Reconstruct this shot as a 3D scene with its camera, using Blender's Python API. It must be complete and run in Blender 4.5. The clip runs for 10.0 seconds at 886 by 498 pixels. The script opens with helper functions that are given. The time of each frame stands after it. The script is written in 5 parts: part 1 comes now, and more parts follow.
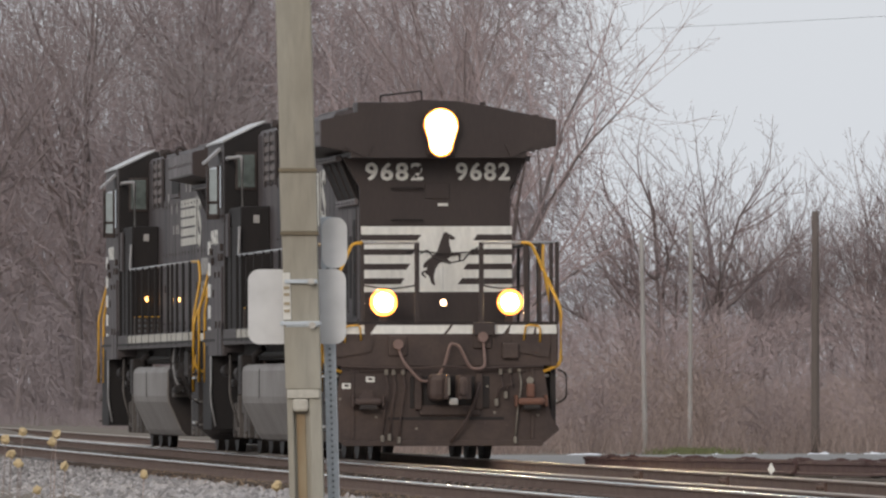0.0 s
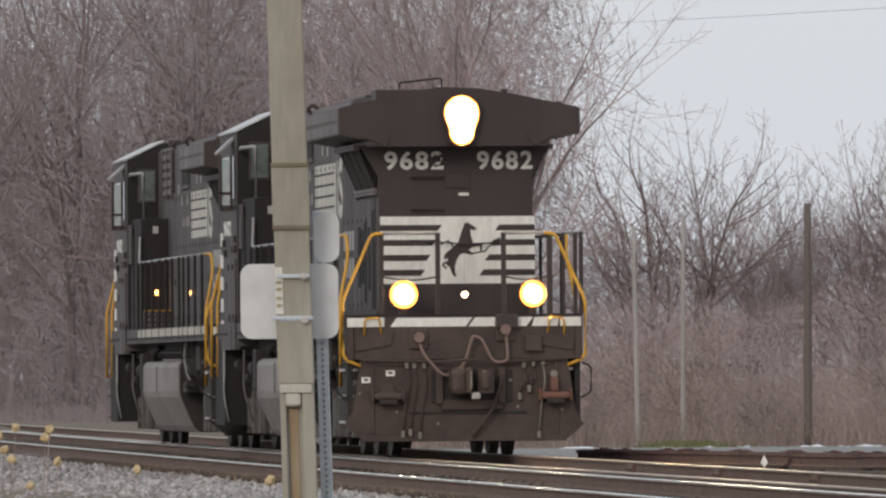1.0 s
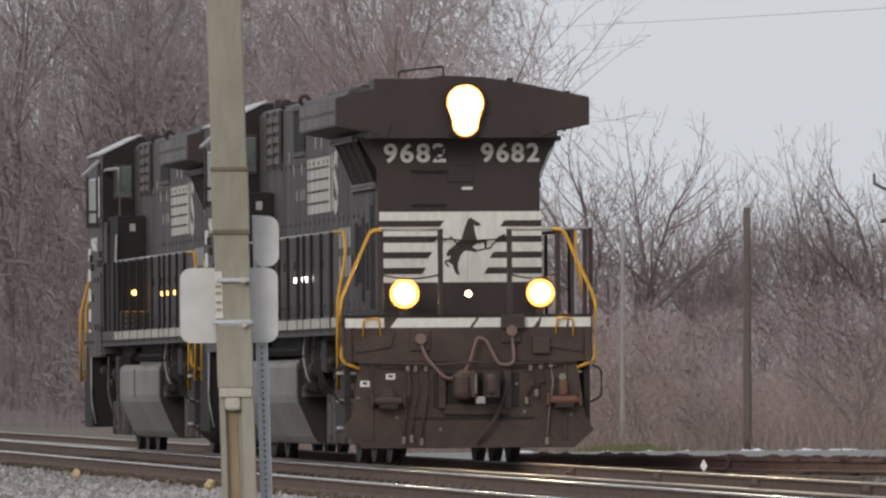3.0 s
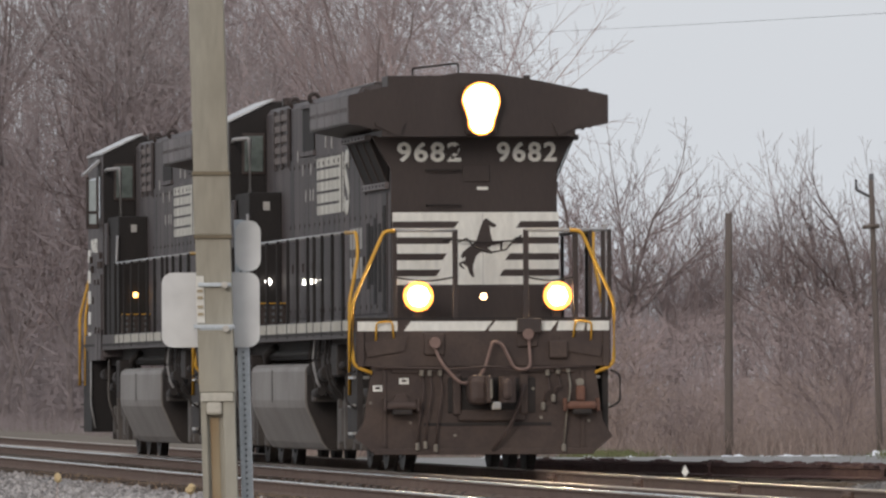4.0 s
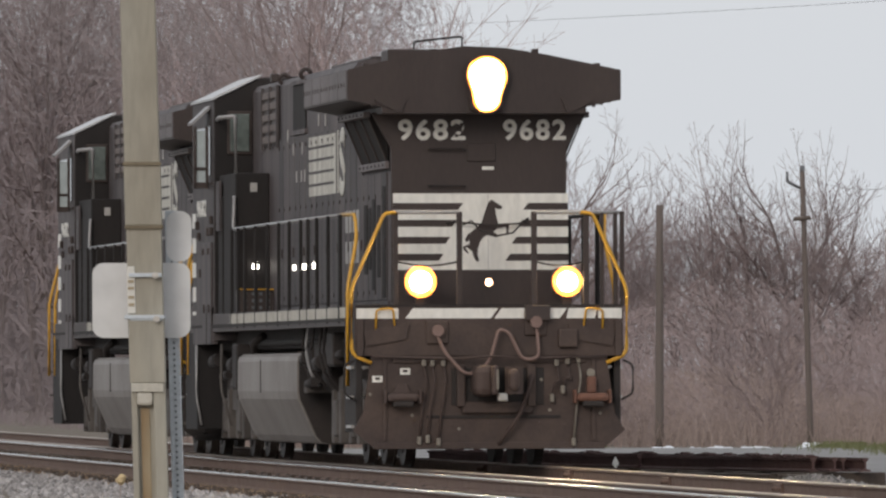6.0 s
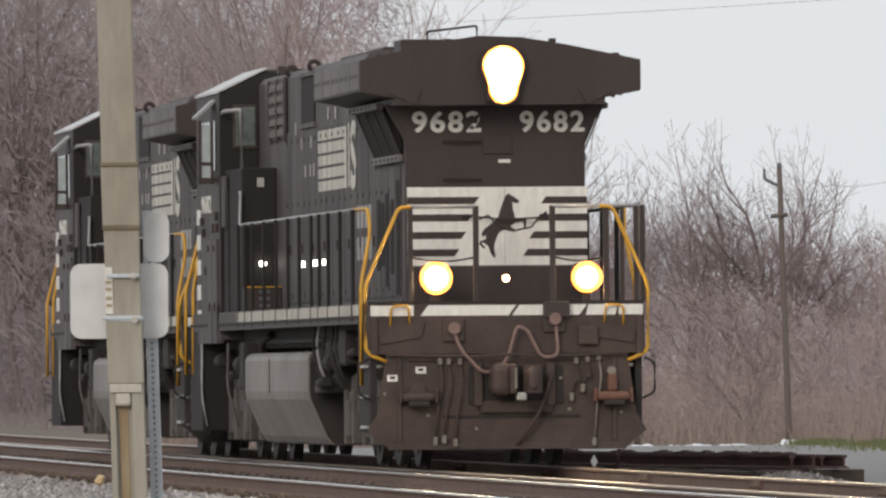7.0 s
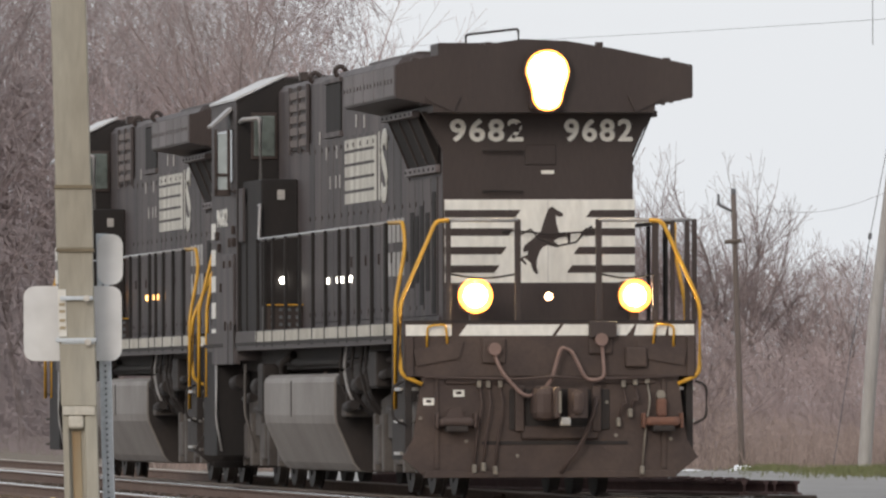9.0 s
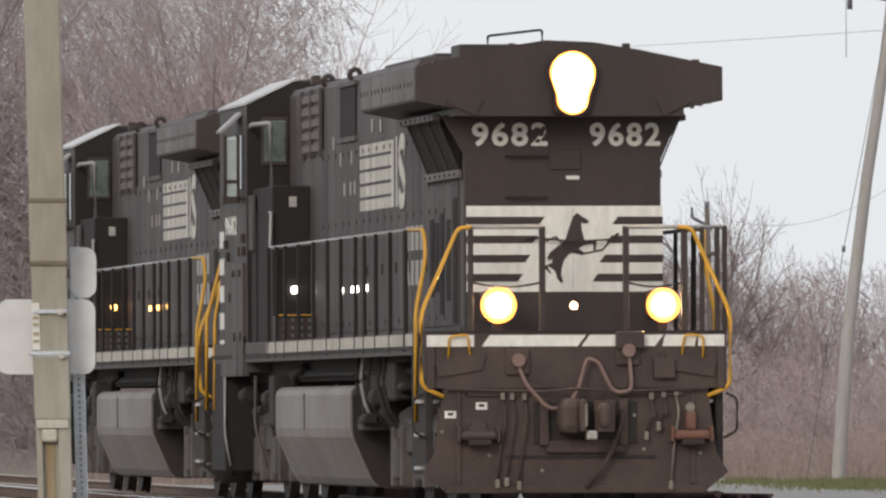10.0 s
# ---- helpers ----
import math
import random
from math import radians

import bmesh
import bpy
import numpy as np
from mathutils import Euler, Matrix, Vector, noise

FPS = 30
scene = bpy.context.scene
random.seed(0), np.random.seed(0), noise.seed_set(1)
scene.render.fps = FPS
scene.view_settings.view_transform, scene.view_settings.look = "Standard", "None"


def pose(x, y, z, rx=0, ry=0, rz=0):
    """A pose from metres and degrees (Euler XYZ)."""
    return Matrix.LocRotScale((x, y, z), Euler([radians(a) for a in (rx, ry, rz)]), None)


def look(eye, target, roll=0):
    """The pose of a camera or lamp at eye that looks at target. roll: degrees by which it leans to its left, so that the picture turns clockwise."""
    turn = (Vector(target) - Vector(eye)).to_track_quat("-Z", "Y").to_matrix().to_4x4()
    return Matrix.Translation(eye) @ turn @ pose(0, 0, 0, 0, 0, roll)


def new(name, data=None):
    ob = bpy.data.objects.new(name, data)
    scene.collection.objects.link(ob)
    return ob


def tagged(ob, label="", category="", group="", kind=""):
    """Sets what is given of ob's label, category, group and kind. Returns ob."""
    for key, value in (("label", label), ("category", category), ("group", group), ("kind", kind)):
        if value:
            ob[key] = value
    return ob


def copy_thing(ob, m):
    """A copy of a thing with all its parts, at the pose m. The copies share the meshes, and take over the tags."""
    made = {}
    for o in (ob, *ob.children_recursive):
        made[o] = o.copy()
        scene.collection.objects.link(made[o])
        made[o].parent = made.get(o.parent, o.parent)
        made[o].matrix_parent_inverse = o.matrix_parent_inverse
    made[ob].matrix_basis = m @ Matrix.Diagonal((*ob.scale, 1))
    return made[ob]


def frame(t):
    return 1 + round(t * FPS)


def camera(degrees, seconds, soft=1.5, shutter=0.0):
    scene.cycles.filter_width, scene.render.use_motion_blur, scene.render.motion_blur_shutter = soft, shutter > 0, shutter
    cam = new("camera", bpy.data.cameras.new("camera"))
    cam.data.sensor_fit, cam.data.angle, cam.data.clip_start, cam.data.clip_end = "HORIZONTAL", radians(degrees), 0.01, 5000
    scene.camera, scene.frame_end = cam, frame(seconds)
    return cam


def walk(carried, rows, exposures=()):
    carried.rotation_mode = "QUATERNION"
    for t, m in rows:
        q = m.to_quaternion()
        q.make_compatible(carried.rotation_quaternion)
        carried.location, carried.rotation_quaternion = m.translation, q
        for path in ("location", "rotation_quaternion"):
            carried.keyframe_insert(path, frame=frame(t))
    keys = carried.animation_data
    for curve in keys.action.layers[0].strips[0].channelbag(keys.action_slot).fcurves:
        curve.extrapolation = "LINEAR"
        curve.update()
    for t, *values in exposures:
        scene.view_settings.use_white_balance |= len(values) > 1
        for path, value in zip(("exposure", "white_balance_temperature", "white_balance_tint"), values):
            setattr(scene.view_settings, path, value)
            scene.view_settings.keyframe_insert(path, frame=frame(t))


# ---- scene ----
# a long lens on a nearly fixed spot beside a railway; the camera only pans
EYE = 1.018
cam = camera(4.2177, 10.0, soft=2.4)


def aim(yaw, pitch, roll):
    return pose(0, 0, EYE, 0, 0, -yaw) @ pose(0, 0, 0, 90 + pitch) @ pose(0, 0, 0, 0, 0, roll)


AIMS = (
    (0.0, -0.5731, 0.6552, -0.1668),
    (0.5, -0.5636, 0.6396, -0.2946),
    (1.0, -0.5358, 0.6265, -0.4096),
    (1.5, -0.4779, 0.6331, -0.4196),
    (2.0, -0.4083, 0.6446, -0.3801),
    (2.5, -0.3047, 0.6299, -0.4658),
    (2.7, -0.2832, 0.6312, -0.45),
    (3.8, -0.1718, 0.6837, -0.29),
    (4.0, -0.1610, 0.6676, -0.2698),
    (4.5, -0.1127, 0.6033, -0.2514),
    (5.0, -0.0236, 0.5868, -0.1192),
    (5.5, 0.0654, 0.6004, -0.0339),
    (5.7, 0.1058, 0.6246, -0.06),
    (6.8, 0.2613, 0.6185, -0.43),
    (7.0, 0.2748, 0.6185, -0.4529),
    (7.5, 0.3340, 0.6660, -0.2928),
    (8.0, 0.3760, 0.6741, -0.1878),
    (8.5, 0.4372, 0.6886, -0.1635),
    (9.0, 0.4954, 0.7322, -0.1710),
    (9.5, 0.5545, 0.7721, -0.1279),
    (10.0, 0.6214, 0.7944, -0.1940),
)
EXPOSURES = ((0.0, 0.1, 6650, 12), (2.0, 0.06, 6650, 12), (2.5, -0.02, 6600, 12), (4.0, 0.05, 6650, 12), (5.0, 0.06, 6700, 12), (5.5, 0.02, 6650, 12), (7.0, 0.25, 6800, 12), (10.0, 0.33, 6800, 12))
walk(cam, [(t, aim(a, b, c)) for t, a, b, c in AIMS], EXPOSURES)

# how far the leading end of the train has come along the track
RUN = (
    (0.0, -165.84),
    (0.5, -164.00),
    (1.0, -161.95),
    (1.5, -160.02),
    (2.0, -158.04),
    (2.5, -155.96),
    (4.0, -150.18),
    (4.5, -148.01),
    (5.0, -145.90),
    (5.5, -144.14),
    (7.0, -138.50),
    (7.5, -136.64),
    (8.0, -134.74),
    (8.5, -132.68),
    (9.0, -130.58),
    (9.5, -128.55),
    (10.0, -126.41),
)
HEADING = 6.4803
OFFSET = 17.0207
BEND = 7.965e-05


def track(a, u, z=0.0):
    """A place in the world: a metres along the line, u to its side, z over the rail."""
    h = radians(HEADING)
    w = u + OFFSET + 0.5 * BEND * (a + 140) ** 2
    return Vector((math.sin(h) * a + math.cos(h) * w, -math.cos(h) * a + math.sin(h) * w, z + 0.0008 * (-a - 145)))


# ---- world, sun ----
world = bpy.data.worlds.new("overcast_sky")
scene.world = world
world.use_nodes = True
wn, wl = world.node_tree.nodes, world.node_tree.links
sky = wn.new("ShaderNodeTexSky")
sky.sky_type, sky.sun_disc = "NISHITA", False
sky.sun_elevation, sky.sun_rotation = radians(24), radians(200)
sky.dust_density, sky.air_density = 4.0, 1.5
mix = wn.new("ShaderNodeMix")
mix.data_type, mix.blend_type = "RGBA", "MIX"
mix.inputs["Factor"].default_value = 0.88
wl.new(sky.outputs["Color"], mix.inputs["A"])
mix.inputs["B"].default_value = (6.85, 7.35, 7.9, 1)
wl.new(mix.outputs["Result"], wn["Background"].inputs["Color"])
wn["Background"].inputs["Strength"].default_value = 0.1
sun = new("sun", bpy.data.lights.new("sun", "SUN"))
sun.data.energy, sun.data.angle, sun.data.color = 0.9, radians(20), (1.0, 0.96, 0.9)
sun.matrix_world = look((-60, -40, 60), (0, 100, 0))


# ---- materials ----
def mat(name, base, rough=0.7, metal=0.0, spot=None, scale=6.0, amount=0.5, bump=0.2, fine=60.0, emit=0.0, streak=1.0, vary=0.0):
    """A painted or natural surface: base colour, stained by spot at two scales, with fine relief."""
    m = bpy.data.materials.new(name)
    m.use_nodes = True
    n, l = m.node_tree.nodes, m.node_tree.links
    b = n["Principled BSDF"]
    b.inputs["Roughness"].default_value, b.inputs["Metallic"].default_value = rough, metal
    if emit:
        b.inputs["Base Color"].default_value = (*base, 1)
        b.inputs["Emission Color"].default_value, b.inputs["Emission Strength"].default_value = (*base, 1), emit
        return m
    tc, mp = n.new("ShaderNodeTexCoord"), n.new("ShaderNodeMapping")
    mp.inputs["Scale"].default_value = (1, 1, 1 / streak)
    l.new(tc.outputs["Object"], mp.inputs["Vector"])
    big, small = n.new("ShaderNodeTexNoise"), n.new("ShaderNodeTexNoise")
    for t, s, d in ((big, scale, 5), (small, fine, 3)):
        t.inputs["Scale"].default_value, t.inputs["Detail"].default_value = s, d
        l.new(mp.outputs["Vector"], t.inputs["Vector"])
    ramp = n.new("ShaderNodeMapRange")
    ramp.inputs["From Min"].default_value, ramp.inputs["From Max"].default_value = 0.35, 0.75
    ramp.inputs["To Max"].default_value = amount
    l.new(big.outputs["Fac"], ramp.inputs["Value"])
    c = n.new("ShaderNodeMix")
    c.data_type = "RGBA"
    c.inputs["A"].default_value, c.inputs["B"].default_value = (*base, 1), (*(spot or [x * 0.5 for x in base]), 1)
    l.new(ramp.outputs["Result"], c.inputs["Factor"])
    g = n.new("ShaderNodeHueSaturation")
    v = n.new("ShaderNodeMapRange")
    v.inputs["To Min"].default_value, v.inputs["To Max"].default_value = 0.75, 1.25
    l.new(small.outputs["Fac"], v.inputs["Value"])
    out = v.outputs["Result"]
    if vary:
        oi, vr, mu = n.new("ShaderNodeObjectInfo"), n.new("ShaderNodeMapRange"), n.new("ShaderNodeMath")
        vr.inputs["To Min"].default_value, vr.inputs["To Max"].default_value = 1 - vary, 1 + vary
        mu.operation = "MULTIPLY"
        l.new(oi.outputs["Random"], vr.inputs["Value"])
        l.new(out, mu.inputs[0]), l.new(vr.outputs["Result"], mu.inputs[1])
        out = mu.outputs["Value"]
    l.new(out, g.inputs["Value"])
    l.new(c.outputs["Result"], g.inputs["Color"])
    l.new(g.outputs["Color"], b.inputs["Base Color"])
    if bump:
        bp = n.new("ShaderNodeBump")
        bp.inputs["Strength"].default_value, bp.inputs["Distance"].default_value = bump, 0.02
        l.new(small.outputs["Fac"], bp.inputs["Height"])
        l.new(bp.outputs["Normal"], b.inputs["Normal"])
    return m


# base raised and warmed: red flare of the headlights is put into it
BLACK = mat("black_paint", (0.030, 0.0185, 0.0165), 0.55, 0, (0.06, 0.042, 0.036), 1.3, 0.5, 0.05, 30, streak=4)
# near-black copy of BLACK: shade of recesses and end faces put into colour
DEEP = mat("shaded_black_paint", (0.011, 0.009, 0.009), 0.85, 0, (0.03, 0.023, 0.021), 2.0, 0.5, 0.05, 30, streak=3)
# dust and streaks, also paler than BLACK to carry sky light on sides
DUSTY = mat("dusty_black_paint", (0.038, 0.031, 0.033), 0.62, 0, (0.135, 0.11, 0.106), 2.6, 0.75, 0.06, 40, streak=6, vary=0.2)
GRIME = mat("grimy_black_steel", (0.017, 0.0135, 0.013), 0.8, 0, (0.045, 0.033, 0.028), 3.0, 0.6, 0.3, 40)
PILOT = mat("brown_dusted_pilot", (0.045, 0.029, 0.025), 0.7, 0, (0.085, 0.056, 0.044), 2.2, 0.8, 0.2, 22)
FADED = mat("weathered_white_paint", (0.60, 0.58, 0.52), 0.6, 0, (0.30, 0.27, 0.23), 3.5, 0.8, 0.05, 40, streak=4)
WHITE = mat("white_paint", (0.74, 0.725, 0.68), 0.45, 0, (0.5, 0.46, 0.4), 3.0, 0.4, 0.05, 14, streak=3)
YELLOW = mat("yellow_rail_paint", (0.62, 0.33, 0.03), 0.45, 0, (0.4, 0.2, 0.03), 6.0, 0.4, 0.05, 60)
GREYRAIL = mat("pale_worn_rail", (0.33, 0.32, 0.32), 0.4, 0.2, (0.18, 0.17, 0.17), 8.0, 0.5, 0.05, 60)
TANK = mat("dusty_grey_tank", (0.245, 0.225, 0.21), 0.55, 0, (0.12, 0.098, 0.085), 0.9, 0.8, 0.1, 18, streak=1.3)
TRUCK = mat("grey_dusted_truck", (0.11, 0.096, 0.088), 0.8, 0, (0.04, 0.033, 0.03), 3.0, 0.8, 0.3, 40)
WHEEL = mat("dark_wheel_steel", (0.03, 0.027, 0.026), 0.6, 0.3, (0.07, 0.05, 0.04), 6.0, 0.6, 0.1, 50)
GLASS = mat("dark_cab_glass", (0.026, 0.032, 0.034), 0.08, 0, (0.05, 0.055, 0.056), 2.0, 0.4, 0, 5)
LAMP = mat("headlight_glow", (1.0, 0.80, 0.45), emit=300.0)
# orange halo around the lamps, added as glowing rims
LAMP_RIM = mat("orange_halo_glow", (1.0, 0.36, 0.06), emit=2.2)
LAMP_DIM = mat("marker_glow", (1.0, 0.62, 0.35), emit=9.0)
LAMP_WHITE = mat("step_light_glow", (1.0, 0.97, 0.88), emit=7.0)
LAMP_AMBER = mat("amber_step_light_glow", (1.0, 0.5, 0.15), emit=5.0)
HOSE = mat("dusty_pink_hose", (0.21, 0.135, 0.115), 0.7, 0, (0.12, 0.08, 0.07), 10, 0.5, 0.1, 60)
STEEL = mat("bright_worn_steel", (0.55, 0.53, 0.5), 0.3, 0.9, (0.35, 0.3, 0.26), 12, 0.4, 0.05, 80)
RUST = mat("rusty_rail_side", (0.115, 0.07, 0.054), 0.85, 0, (0.17, 0.115, 0.088), 4, 0.7, 0.3, 60)
OLDRUST = mat("dark_maroon_rust", (0.075, 0.036, 0.034), 0.75, 0, (0.125, 0.075, 0.066), 5, 0.7, 0.3, 50)
RAILTOP = mat("polished_rail_head", (0.66, 0.65, 0.64), 0.27, 0.95, (0.3, 0.26, 0.22), 3, 0.5, 0.02, 80)
DULLTOP = mat("tarnished_rail_head", (0.34, 0.27, 0.22), 0.4, 0.6, (0.22, 0.16, 0.12), 3, 0.6, 0.05, 80)
TIE = mat("creosoted_tie_wood", (0.06, 0.045, 0.037), 0.9, 0, (0.12, 0.09, 0.07), 4, 0.6, 0.4, 50, vary=0.3)
BALLAST = mat("crushed_ballast", (0.33, 0.31, 0.30), 0.95, 0, (0.16, 0.14, 0.13), 3, 0.6, 0.6, 25)
STONE = mat("pale_ballast_stone", (0.33, 0.31, 0.305), 0.9, 0, (0.16, 0.142, 0.136), 2, 0.7, 0.2, 30, vary=0.5)
ROAD = mat("grey_gravel_road", (0.25, 0.24, 0.235), 0.9, 0, (0.16, 0.15, 0.14), 0.8, 0.7, 0.3, 12)
SOIL = mat("brown_field_soil", (0.16, 0.125, 0.095), 0.95, 0, (0.10, 0.085, 0.06), 0.4, 0.7, 0.4, 8)
SNOW = mat("old_snow", (0.82, 0.83, 0.86), 0.7, 0, (0.6, 0.6, 0.62), 3, 0.4, 0.3, 20)
GRASS = mat("short_green_grass", (0.12, 0.14, 0.055), 0.9, 0, (0.2, 0.17, 0.09), 3, 0.7, 0.2, 30)
REED = mat("dry_brown_brush", (0.32, 0.245, 0.215), 0.9, 0, (0.21, 0.16, 0.148), 0.6, 0.8, 0.1, 10, vary=0.3)
# bark, twigs and stems made paler: distance haze is put into their colours
BARK = mat("grey_brown_bark", (0.25, 0.205, 0.198), 0.9, 0, (0.17, 0.137, 0.132), 2, 0.7, 0.3, 20, vary=0.3)
TWIG = mat("bare_twigs", (0.335, 0.265, 0.262), 0.9, 0, (0.23, 0.18, 0.18), 0.5, 0.7, 0, 10, vary=0.25)
DIMWOOD = mat("dull_grey_stems", (0.285, 0.237, 0.24), 0.9, 0, (0.19, 0.157, 0.16), 0.5, 0.7, 0, 10)
POSTPAINT = mat("weathered_post_paint", (0.355, 0.335, 0.285), 0.8, 0, (0.22, 0.185, 0.135), 2.5, 0.8, 0.2, 40, streak=5)
RUSTSTAIN = mat("rust_stained_post", (0.36, 0.31, 0.22), 0.8, 0, (0.23, 0.125, 0.045), 9, 0.95, 0.2, 40, streak=6)
DRYGRASS = mat("tan_dry_grass", (0.36, 0.25, 0.16), 0.9, 0, (0.2, 0.14, 0.1), 2, 0.7, 0, 20)
STRAP = mat("rusted_strap", (0.19, 0.155, 0.105), 0.8, 0, (0.11, 0.085, 0.055), 6, 0.7, 0.2, 50)
POSTLIGHT = mat("pale_post_paint", (0.50, 0.475, 0.42), 0.8, 0, (0.36, 0.31, 0.24), 6, 0.7, 0.15, 50)
GALV = mat("galvanised_steel", (0.50, 0.54, 0.58), 0.5, 0.1, (0.38, 0.4, 0.43), 6, 0.5, 0.05, 60)
HOLE = mat("dark_hole", (0.13, 0.14, 0.15), 0.9, 0, None, 6, 0.3, 0, 60)
SIGNBACK = mat("pale_sign_back", (0.64, 0.64, 0.65), 0.4, 0.1, (0.56, 0.56, 0.55), 3, 0.4, 0.0, 8)
POLEWOOD = mat("grey_pole_wood", (0.37, 0.35, 0.335), 0.9, 0, (0.24, 0.22, 0.2), 3, 0.7, 0.3, 30, streak=8)
BROWNPOLE = mat("brown_pole_wood", (0.135, 0.108, 0.097), 0.9, 0, (0.12, 0.1, 0.09), 2, 0.7, 0.3, 30, streak=8)
DARKPOLE = mat("dark_pole_wood", (0.10, 0.08, 0.07), 0.9, 0, (0.16, 0.13, 0.11), 3, 0.6, 0.3, 30, streak=8)
WIRE = mat("grey_wire", (0.12, 0.12, 0.13), 0.6, 0, None, 5, 0.2, 0, 60)


# ---- mesh helpers ----
def part(name, bm, material, parent=None, label=""):
    me = bpy.data.meshes.new(name)
    bm.to_mesh(me)
    bm.free()
    me.materials.append(material)
    ob = new(name, me)
    if parent:
        ob.parent = parent
    return tagged(ob, label) if label else ob


def box(bm, x0, x1, y0, y1, z0, z1, bev=0.0):
    vs = bmesh.ops.create_cube(bm, size=1.0)["verts"]
    bmesh.ops.transform(bm, verts=vs, matrix=Matrix.Translation(((x0 + x1) / 2, (y0 + y1) / 2, (z0 + z1) / 2)) @ Matrix.Diagonal((abs(x1 - x0), abs(y1 - y0), abs(z1 - z0), 1)))
    if bev:
        es = {e for v in vs for e in v.link_edges}
        bmesh.ops.bevel(bm, geom=list(es), offset=bev, segments=2, affect="EDGES", profile=0.5)
    return bm


def boxes(*rows, bev=0.0):
    bm = bmesh.new()
    for r in rows:
        box(bm, *r, bev=bev)
    return bm


def prism(pts, lo, hi, axis="y", bm=None):
    """A closed outline drawn in two axes and pushed from lo to hi along the third."""
    bm = bm or bmesh.new()

    def put(p, q):
        return {"x": (q, p[0], p[1]), "y": (p[0], q, p[1]), "z": (p[0], p[1], q)}[axis]
    a = [bm.verts.new(put(p, lo)) for p in pts]
    b = [bm.verts.new(put(p, hi)) for p in pts]
    bm.faces.new(a), bm.faces.new(list(reversed(b)))
    for i in range(len(pts)):
        j = (i + 1) % len(pts)
        bm.faces.new((a[j], a[i], b[i], b[j]))
    bmesh.ops.recalc_face_normals(bm, faces=bm.faces[:])
    return bm


def tube(points, r, sides=8, bm=None, r2=None):
    bm = bm or bmesh.new()
    pts = [Vector(p) for p in points]
    rings = []
    n = len(pts)
    for i, p in enumerate(pts):
        d = (pts[min(i + 1, n - 1)] - pts[max(i - 1, 0)]).normalized()
        q = d.to_track_quat("Z", "Y")
        rr = r if r2 is None else r + (r2 - r) * i / (n - 1)
        rings.append([bm.verts.new(p + q @ Vector((rr * math.cos(2 * math.pi * k / sides), rr * math.sin(2 * math.pi * k / sides), 0))) for k in range(sides)])
    for a, b in zip(rings, rings[1:]):
        for k in range(sides):
            f = bm.faces.new((a[k], a[(k + 1) % sides], b[(k + 1) % sides], b[k]))
            f.smooth = sides > 5
    if sides > 2:
        bm.faces.new(list(reversed(rings[0]))), bm.faces.new(rings[-1])
    return bm


def rounded(points, rad, steps=4):
    """A line with its corners rounded off."""
    pts = [Vector(p) for p in points]
    out = [pts[0]]
    for a, b, c in zip(pts, pts[1:], pts[2:]):
        u, v = (a - b), (c - b)
        k = min(rad, u.length * 0.45, v.length * 0.45)
        p, q = b + u.normalized() * k, b + v.normalized() * k
        for i in range(steps + 1):
            t = i / steps
            out.append(p * (1 - t) ** 2 + b * 2 * t * (1 - t) + q * t ** 2)
    return out + [pts[-1]]


def disc(x, y, z, r, depth, axis="y", sides=20, bm=None):
    bm = bm or bmesh.new()
    m = {"y": pose(x, y, z, 90), "x": pose(x, y, z, 0, 90), "z": pose(x, y, z)}[axis]
    bmesh.ops.create_cone(bm, cap_ends=True, segments=sides, radius1=r, radius2=r, depth=depth, matrix=m)
    return bm


# ---- ground ----
def ground_z(x, y):
    z = -0.33
    if y > 235:
        z -= 0.0022 * min(y - 235, 80)
    if x < -4 and y > 200:
        z += min((-4 - x) / 8, 1.0) * min((y - 200) / 80, 1.0) * 0.55
    return z


def build_ground():
    xs = [-3000, -800, -250, -90, -40, -28, -22, -18, -14, -10, -6, -2, 2, 6, 10, 15, 20, 30, 60, 200, 800, 3000]
    ys = [-3000, -600, -100, -20, 20, 45, 70, 90, 110, 130, 150, 170, 190, 205, 220, 235, 250, 265, 280, 300, 330, 380, 500, 900, 2000, 4500]
    bm = bmesh.new()
    grid = [[bm.verts.new((x, y, ground_z(x, y) + (0.02 * noise.noise((x * 0.3, y * 0.1, 0))))) for x in xs] for y in ys]
    for a, b in zip(grid, grid[1:]):
        for i in range(len(xs) - 1):
            bm.faces.new((a[i], a[i + 1], b[i + 1], b[i]))
    return tagged(part("ground", bm, SOIL), "brown bare winter soil reaching to the horizon", "ground", kind="structure")


def build_ballast():
    us = [-14, -9, -7, -5, -3.6, -2.2, -1.3, -0.2, 1.1, 1.9, 2.6, 3.4]
    hs = [-0.42, -0.37, -0.35, -0.34, -0.315, -0.30, -0.245, -0.235, -0.225, -0.24, -0.31, -0.37]
    bm = bmesh.new()
    rows = []
    for i in range(110):
        a = -345 + i * 3.0
        rows.append([bm.verts.new(track(a, u, h + 0.015 * noise.noise((a * 0.7, u * 2.1, 3)))) for u, h in zip(us, hs)])
    for p, q in zip(rows, rows[1:]):
        for k in range(len(us) - 1):
            bm.faces.new((p[k], p[k + 1], q[k + 1], q[k]))
    bmesh.ops.recalc_face_normals(bm, faces=bm.faces[:])
    for f in bm.faces:
        f.smooth = True
    return tagged(part("ballast_bed", bm, BALLAST), "grey crushed stone bed under two tracks", "ballast", kind="structure")


